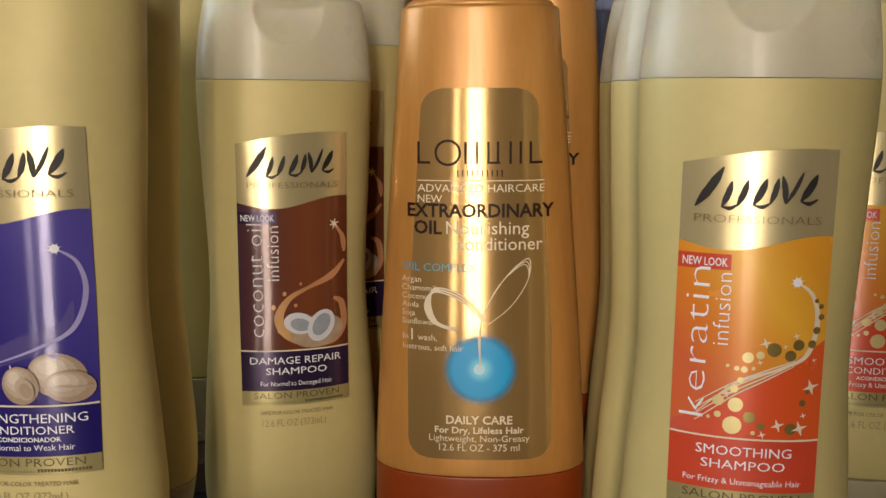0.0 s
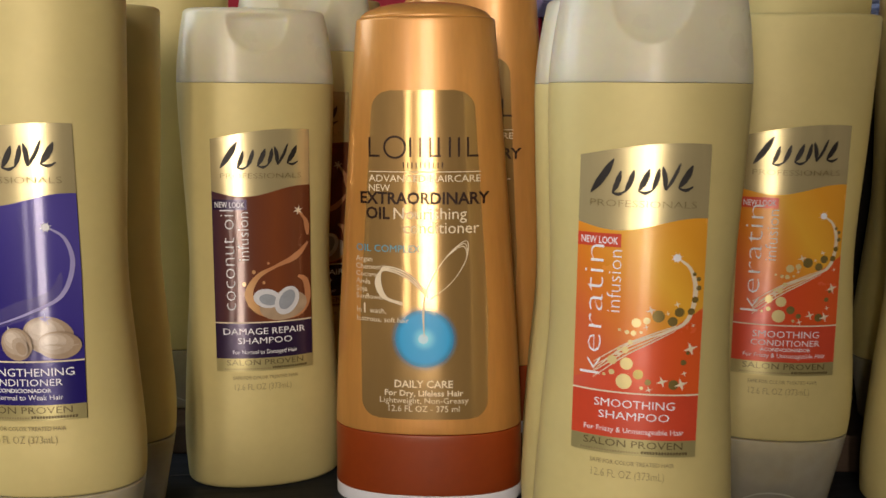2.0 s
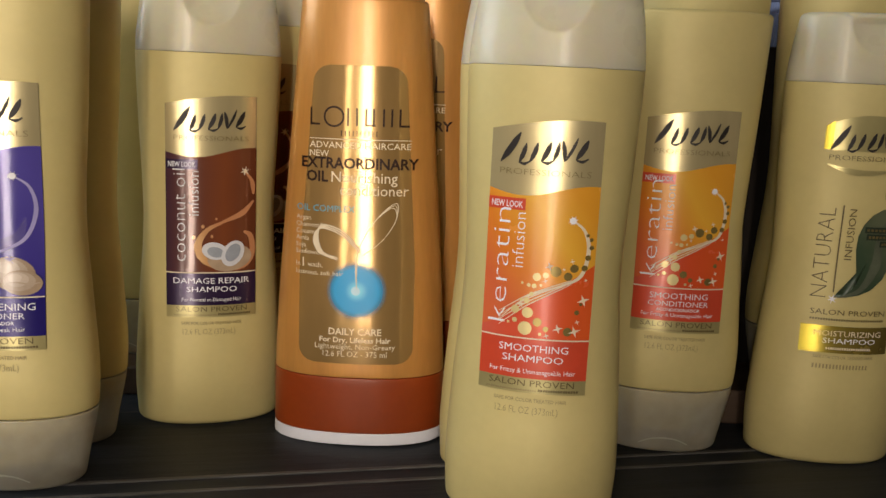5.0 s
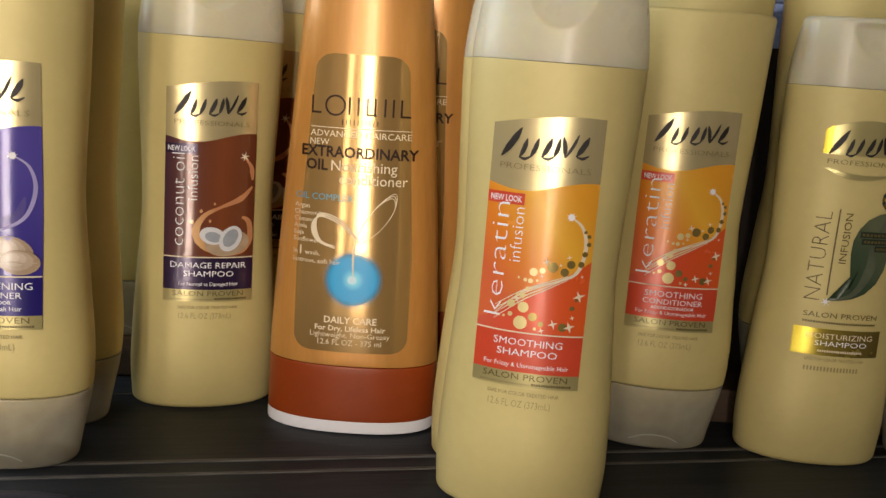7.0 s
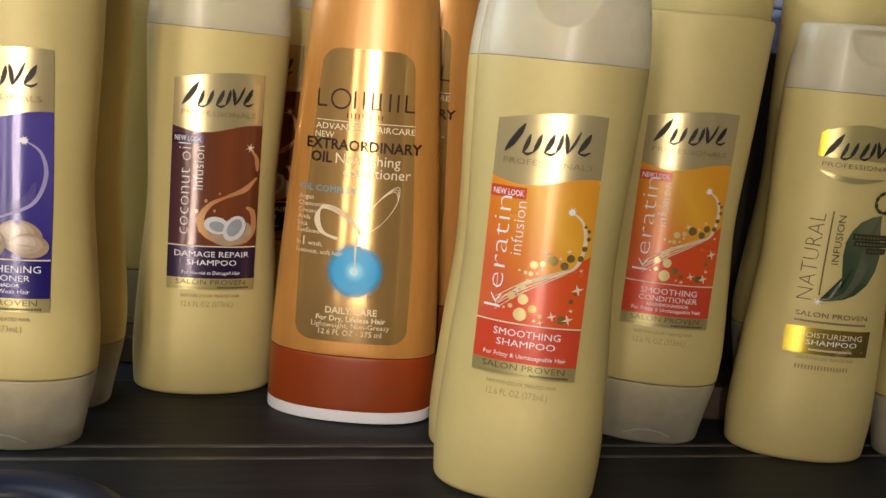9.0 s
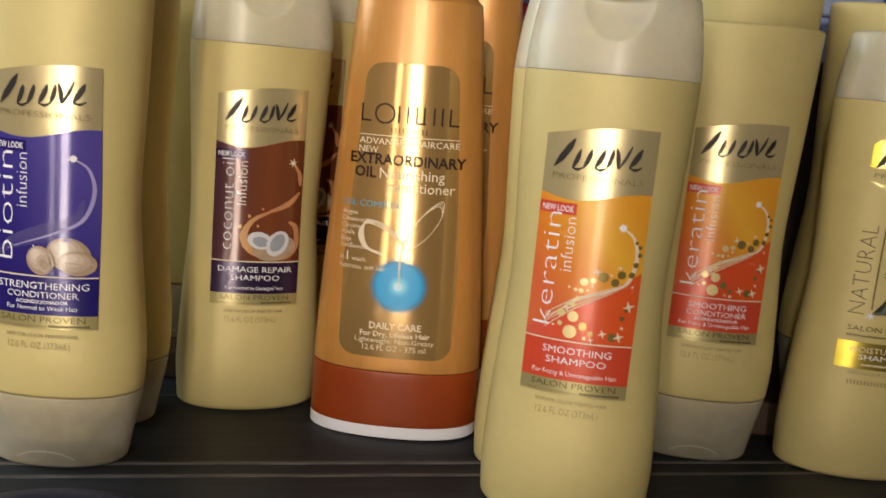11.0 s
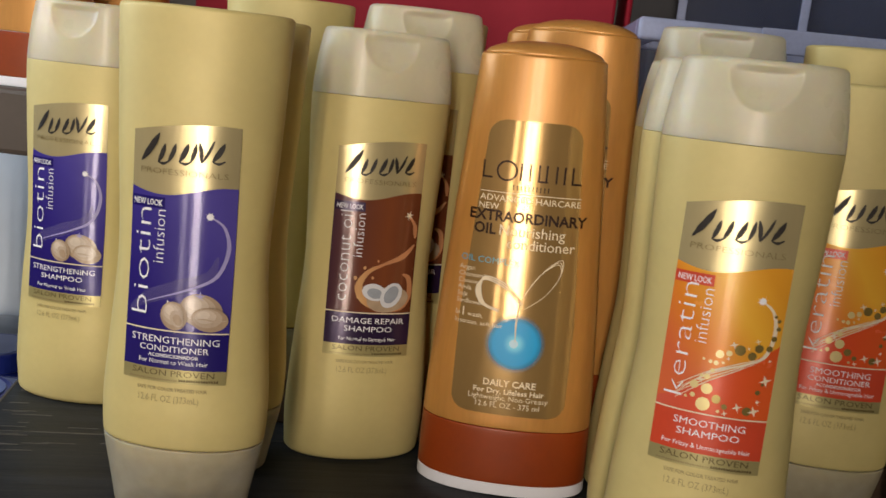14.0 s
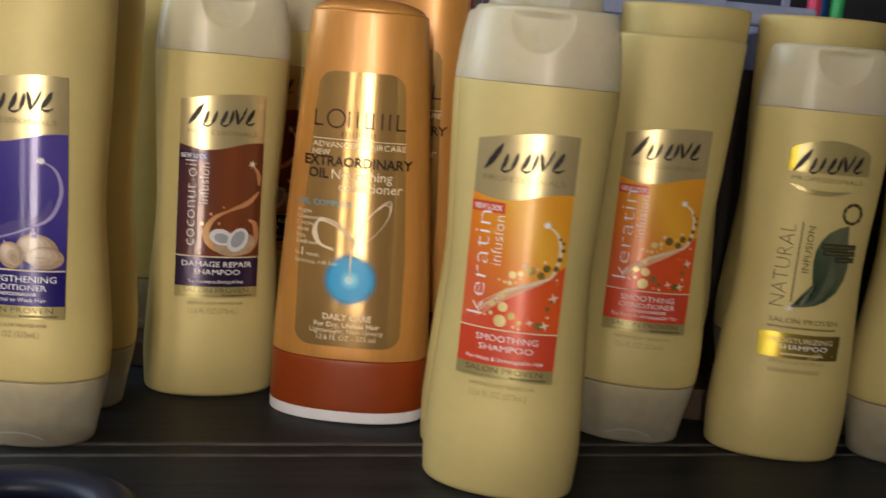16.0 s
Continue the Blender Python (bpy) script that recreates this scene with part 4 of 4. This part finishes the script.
# ---- bottles ----
PLACES = {
    ("shampoo", "biotin"): [(-0.1608, 0.4292, 0, -5.3)],
    ("shampoo", "coconut"): [(-0.0122, 0.4057, 0, 17.5), (-.0015, .455, .0150, 10)],
    ("shampoo", "keratin"): [(0.1343, 0.3253, 0, -9.8), (.1318, .3605, 0, -6), (.1335, .3990, 0, -6), (.1425, .4430, .018, -6)],
    ("shampoo", "natural"): [(0.2744, 0.3950, 0, -1.5)],
    ("conditioner", "biotin"): [(-0.0678, 0.3267, 0, 2.8), (-.004, .4990, .0150, 0)],
    ("conditioner", "keratin"): [(0.2012, 0.3970, 0, -3.0), (.2135, .4400, .018, -6), (.2850, .4425, .018, -4)],
    ("conditioner", "natural"): [(.3430, .3990, 0, -6), (-.0715, .3690, 0, 2), (-.0695, .4545, .0150, 2)],
    ("oil", ""): [(0.0612, 0.3915, 0, -1.1), (.0770, .4425, .0150, -15)],
}
LABELS = {
    ("shampoo", "biotin"): "pale gold shampoo bottle with a purple label and frosted flip cap",
    ("shampoo", "coconut"): "pale gold shampoo bottle with a brown coconut label and frosted cap",
    ("shampoo", "keratin"): "pale gold shampoo bottle with an orange-red label and frosted cap",
    ("shampoo", "natural"): "pale gold shampoo bottle printed with a green leaf, frosted cap",
    ("conditioner", "biotin"): "pale gold conditioner bottle with a purple label standing on its cap",
    ("conditioner", "keratin"): "pale gold conditioner bottle with an orange-red label standing on its cap",
    ("conditioner", "natural"): "pale gold conditioner bottle standing on its frosted grey cap",
    ("oil", ""): "amber conditioner bottle with bronze panel, blue dot and rust cap",
}
for key, spots in PLACES.items():
    kind, scent = key
    if kind == "shampoo":
        first = shampoo_bottle(scent, LABELS[key])
    elif kind == "conditioner":
        first = conditioner_bottle("" if scent == "natural" else scent, LABELS[key])
    else:
        first = oil_bottle(LABELS[key])
        for sp in ((.0670, .4850, .0150, 0), (-.2430, .5200, .1494, 180), (-.2150, .5700, .1495, 172)):
            copy_thing(first, pose(sp[0], sp[1], sp[2], 0, 0, sp[3]))
    for x, y, z, turn in spots[1:]:
        copy_thing(first, pose(x, y, z, 0, 0, turn))
    x, y, z, turn = spots[0]
    first.matrix_world = pose(x, y, z, 0, 0, turn) if kind != "oil" else pose(x, y, z + .0005, 0, -0.8, turn)

# ---- behind the bottles ----
def standing_box(name, lo, hi, mat, label, category):
    root = thing(name, label, category)
    part("body", box(lo, hi, .002), mat, root)
    return root


standing_box("red_box", (-.176, .610, .0003), (.1050, .680, .36), M["red_card"], "dark red cardboard box standing upright on the table", "box")
standing_box("red_folder", (.1120, .615, .0003), (.1160, .680, .36), M["red_card"], "thin dark red folder standing beside the red box", "folder")
standing_box("dark_box", (.1170, .690, .0003), (.520, .740, .40), M["dark_card"], "dark grey panel-like box standing behind the bin", "box")


# Added dark block: fills the gaps behind the bottles, where only shade falls.
standing_box("gap_shade_block", (.196, .4660, .0182), (.350, .5060, .186), M["gap_shade"], "added dark block standing in for the shade in the gaps behind the bottles", "box")


def storage_bin():
    root = thing("storage_bin", "clear bluish plastic storage bin with a milky rolled rim", "storage bin")
    x0, x1, y0, y1, h, t = .1180, .298, .520, .612, .2138, .0018
    part("wall_panel", box((x0, y0, .003), (x1, y0 + t, h)), M["bin"], root)
    part("wall_panel", box((x0, y1 - t, .003), (x1, y1, h)), M["bin"], root)
    part("wall_panel", box((x0, y0 + t, .003), (x0 + t, y1 - t, h)), M["bin"], root)
    part("wall_panel", box((x1 - t, y0 + t, .003), (x1, y1 - t, h)), M["bin"], root)
    part("bottom", box((x0, y0, .0004), (x1, y1, .003)), M["bin"], root)
    part("rim", box((x0 - .008, y0 - .008, h - .001), (x1 + .008, y0 + .004, h + .0115), .0024, 3), M["bin_rim"], root, "milky blue rolled plastic rim")
    part("rim", box((x0 - .008, y1 - .004, h - .001), (x1 + .008, y1 + .008, h + .0115), .0024, 3), M["bin_rim"], root, "milky blue rolled plastic rim")
    part("rim", box((x0 - .008, y0 + .0042, h - .001), (x0 + .004, y1 - .0042, h + .0115), .0024, 3), M["bin_rim"], root, "milky blue rolled plastic rim")
    part("rim", box((x1 - .004, y0 + .0042, h - .001), (x1 + .008, y1 - .0042, h + .0115), .0024, 3), M["bin_rim"], root, "milky blue rolled plastic rim")
    part("clasp", box((.176, y0 - .0100, h - .0015), (.252, y0 - .0082, h + .0118), .0008, 2), M["bin_rim"], root, "thicker step in the rim")


storage_bin()


def clear_lid():
    """A clear ribbed lid leaning upright behind the bin."""
    root = thing("bin_lid", "clear bluish plastic bin lid standing upright behind the bin", "lid")
    part("panel", box((.150, .648, .0004), (.335, .651, .345), .0008), M["lid"], root)
    for x in (.150, .232, .327):
        part("rib", box((x, .6445, .0006), (x + .006, .6478, .344), .001), M["bin_rim"], root)


clear_lid()


def pen(x, y, mat, label):
    root = thing("pen", label, "pen", "pens in the cup")
    v, f = loft([[(x + r * math.cos(a), y + r * math.sin(a), z) for a in (math.pi / 8 * k for k in range(16))] for z, r in ((.0032, .001), (.012, .0038), (.20, .0040), (.2005, .0044), (.245, .0044), (.248, .003))])
    mesh_part("barrel", v, f, mat, root, "", True)


pen(.3235, .5700, M["pink"], "pink plastic pen standing in the black cup")
pen(.3312, .5790, M["pen_blue"], "blue plastic pen standing in the black cup")
pen(.3385, .5705, M["green"], "green plastic pen standing in the black cup")

cup = thing("pen_cup", "black plastic pen cup standing beside the clear bin", "pen cup")
v, f = loft([[(.334 + r * math.cos(2 * math.pi * k / 40), .576 + r * math.sin(2 * math.pi * k / 40), z) for k in range(40)] for r, z in ((.021, .0004), (.022, .0015), (.0235, .170), (.0231, .1706), (.0222, .170), (.0205, .0030), (.002, .0030))], True)
mesh_part("cup", v, f, M["navy"], cup, "", True)

# ---- at the left, beyond the table's edge ----
rack = thing("shelf_rack", "dark taupe laminate shelf on dark metal posts", "shelf rack")
part("board", box((-.62, .484, .112), (-.205, .640, .1492), .003), M["shelf_grey"], rack)
part("lip", box((-.62, .478, .097), (-.266, .500, .1118), .004, 3), M["shelf_grey"], rack)
for x, y in ((-.380, .595), (-.60, .595)):
    part("post", box((x, y, -.76), (x + .028, y + .028, .1118), .002), M["steel_dark"], rack)

low = thing("side_table", "low dark side table below the table's edge", "side table")
part("top", box((-.66, .46, -.180), (-.222, .86, -.160), .003), M["shelf_grey"], low)
for x, y in ((-.65, .47), (-.65, .82), (-.302, .47), (-.302, .82)):
    part("leg", box((x, y, -.76), (x + .03, y + .03, -.1802), .002), M["shelf_grey"], low)


# Added panel stands in for a bright area; its blue is daylight's tint.
board = thing("bright_backdrop", "added white panel standing in for the bright area behind the side table", "board")
part("sheet", box((-.640, .800, -.1598), (-.272, .812, .30), .002), M["backdrop_white"], board)


def blue_jar(x, y, top, spot=False):
    root = thing("jar", "cobalt blue plastic jar with a grey-blue lid", "jar", "blue jars beside the table")
    n = 40
    ring = lambda r, z: [(x + r * math.cos(2 * math.pi * k / n), y + r * math.sin(2 * math.pi * k / n), z) for k in range(n)]
    v, f = loft([ring(r, z) for r, z in ((.026, -.1598), (.029, -.155), (.029, top - .022), (.025, top - .016))])
    mesh_part("body", v, f, M["blue_jar"], root, "", True)
    v, f = loft([ring(r, z) for r, z in ((.0300, top - .0158), (.0315, top - .0150), (.0315, top - .002), (.0305, top - .0004), (.029, top), (.027, top - .0006), (.010, top - .0006))])
    lid = mesh_part("lid", v, f, M["blue_jar"], root, "cobalt lid")
    v, f = loft([ring(r, z) for r, z in ((.0262, top - .0005), (.0260, top + .0003), (.004, top + .0003))])
    mesh_part("lid_disc", v, f, M["lid_grey"], lid, "grey-blue disc")
    if spot:
        v, f = loft([[(x - .006 + .014 * math.cos(2 * math.pi * k / 24), y - .006 + .008 * math.sin(2 * math.pi * k / 24), z) for k in range(24)] for z in (top + .0003, top + .0008)])
        mesh_part("sticker", v, f, M["pink"], lid, "pink sticker")


blue_jar(-.3430, .660, -.0645, True)
blue_jar(-.2800, .550, -.0575)
blue_jar(-.2620, .484, -.0310)

tub = thing("tub", "pale grey translucent rounded plastic tub", "tub")
v, f = loft([[(-.398 + r * math.cos(2 * math.pi * k / 40), .760 + r * math.sin(2 * math.pi * k / 40), z) for k in range(40)] for r, z in ((.036, -.1598), (.042, -.15), (.040, -.104), (.036, -.090), (.027, -.080), (.01, -.078))])
mesh_part("body", v, f, M["tub_grey"], tub, "", True)


def loop_handle():
    """An oval loop of thick dark plastic lying on the table."""
    root = thing("loop_handle", "navy-black plastic loop handle lying on the table", "handle")
    n, m, rings = 64, 14, []
    for i in range(n + 1):
        a = 2 * math.pi * i / n
        c = Vector((-.035 + .033 * math.cos(a), .2475 + .0240 * math.sin(a), .0062))
        out = Vector((math.cos(a) / .034, math.sin(a) / .026, 0)).normalized()
        rings.append([tuple(c + out * (.0085 * math.cos(2 * math.pi * k / m)) + Vector((0, 0, .0060 * math.sin(2 * math.pi * k / m)))) for k in range(m)])
    v, f = loft(rings, False)
    mesh_part("loop", v, [tuple(reversed(q)) for q in f], M["navy"], root, "", True)


loop_handle()
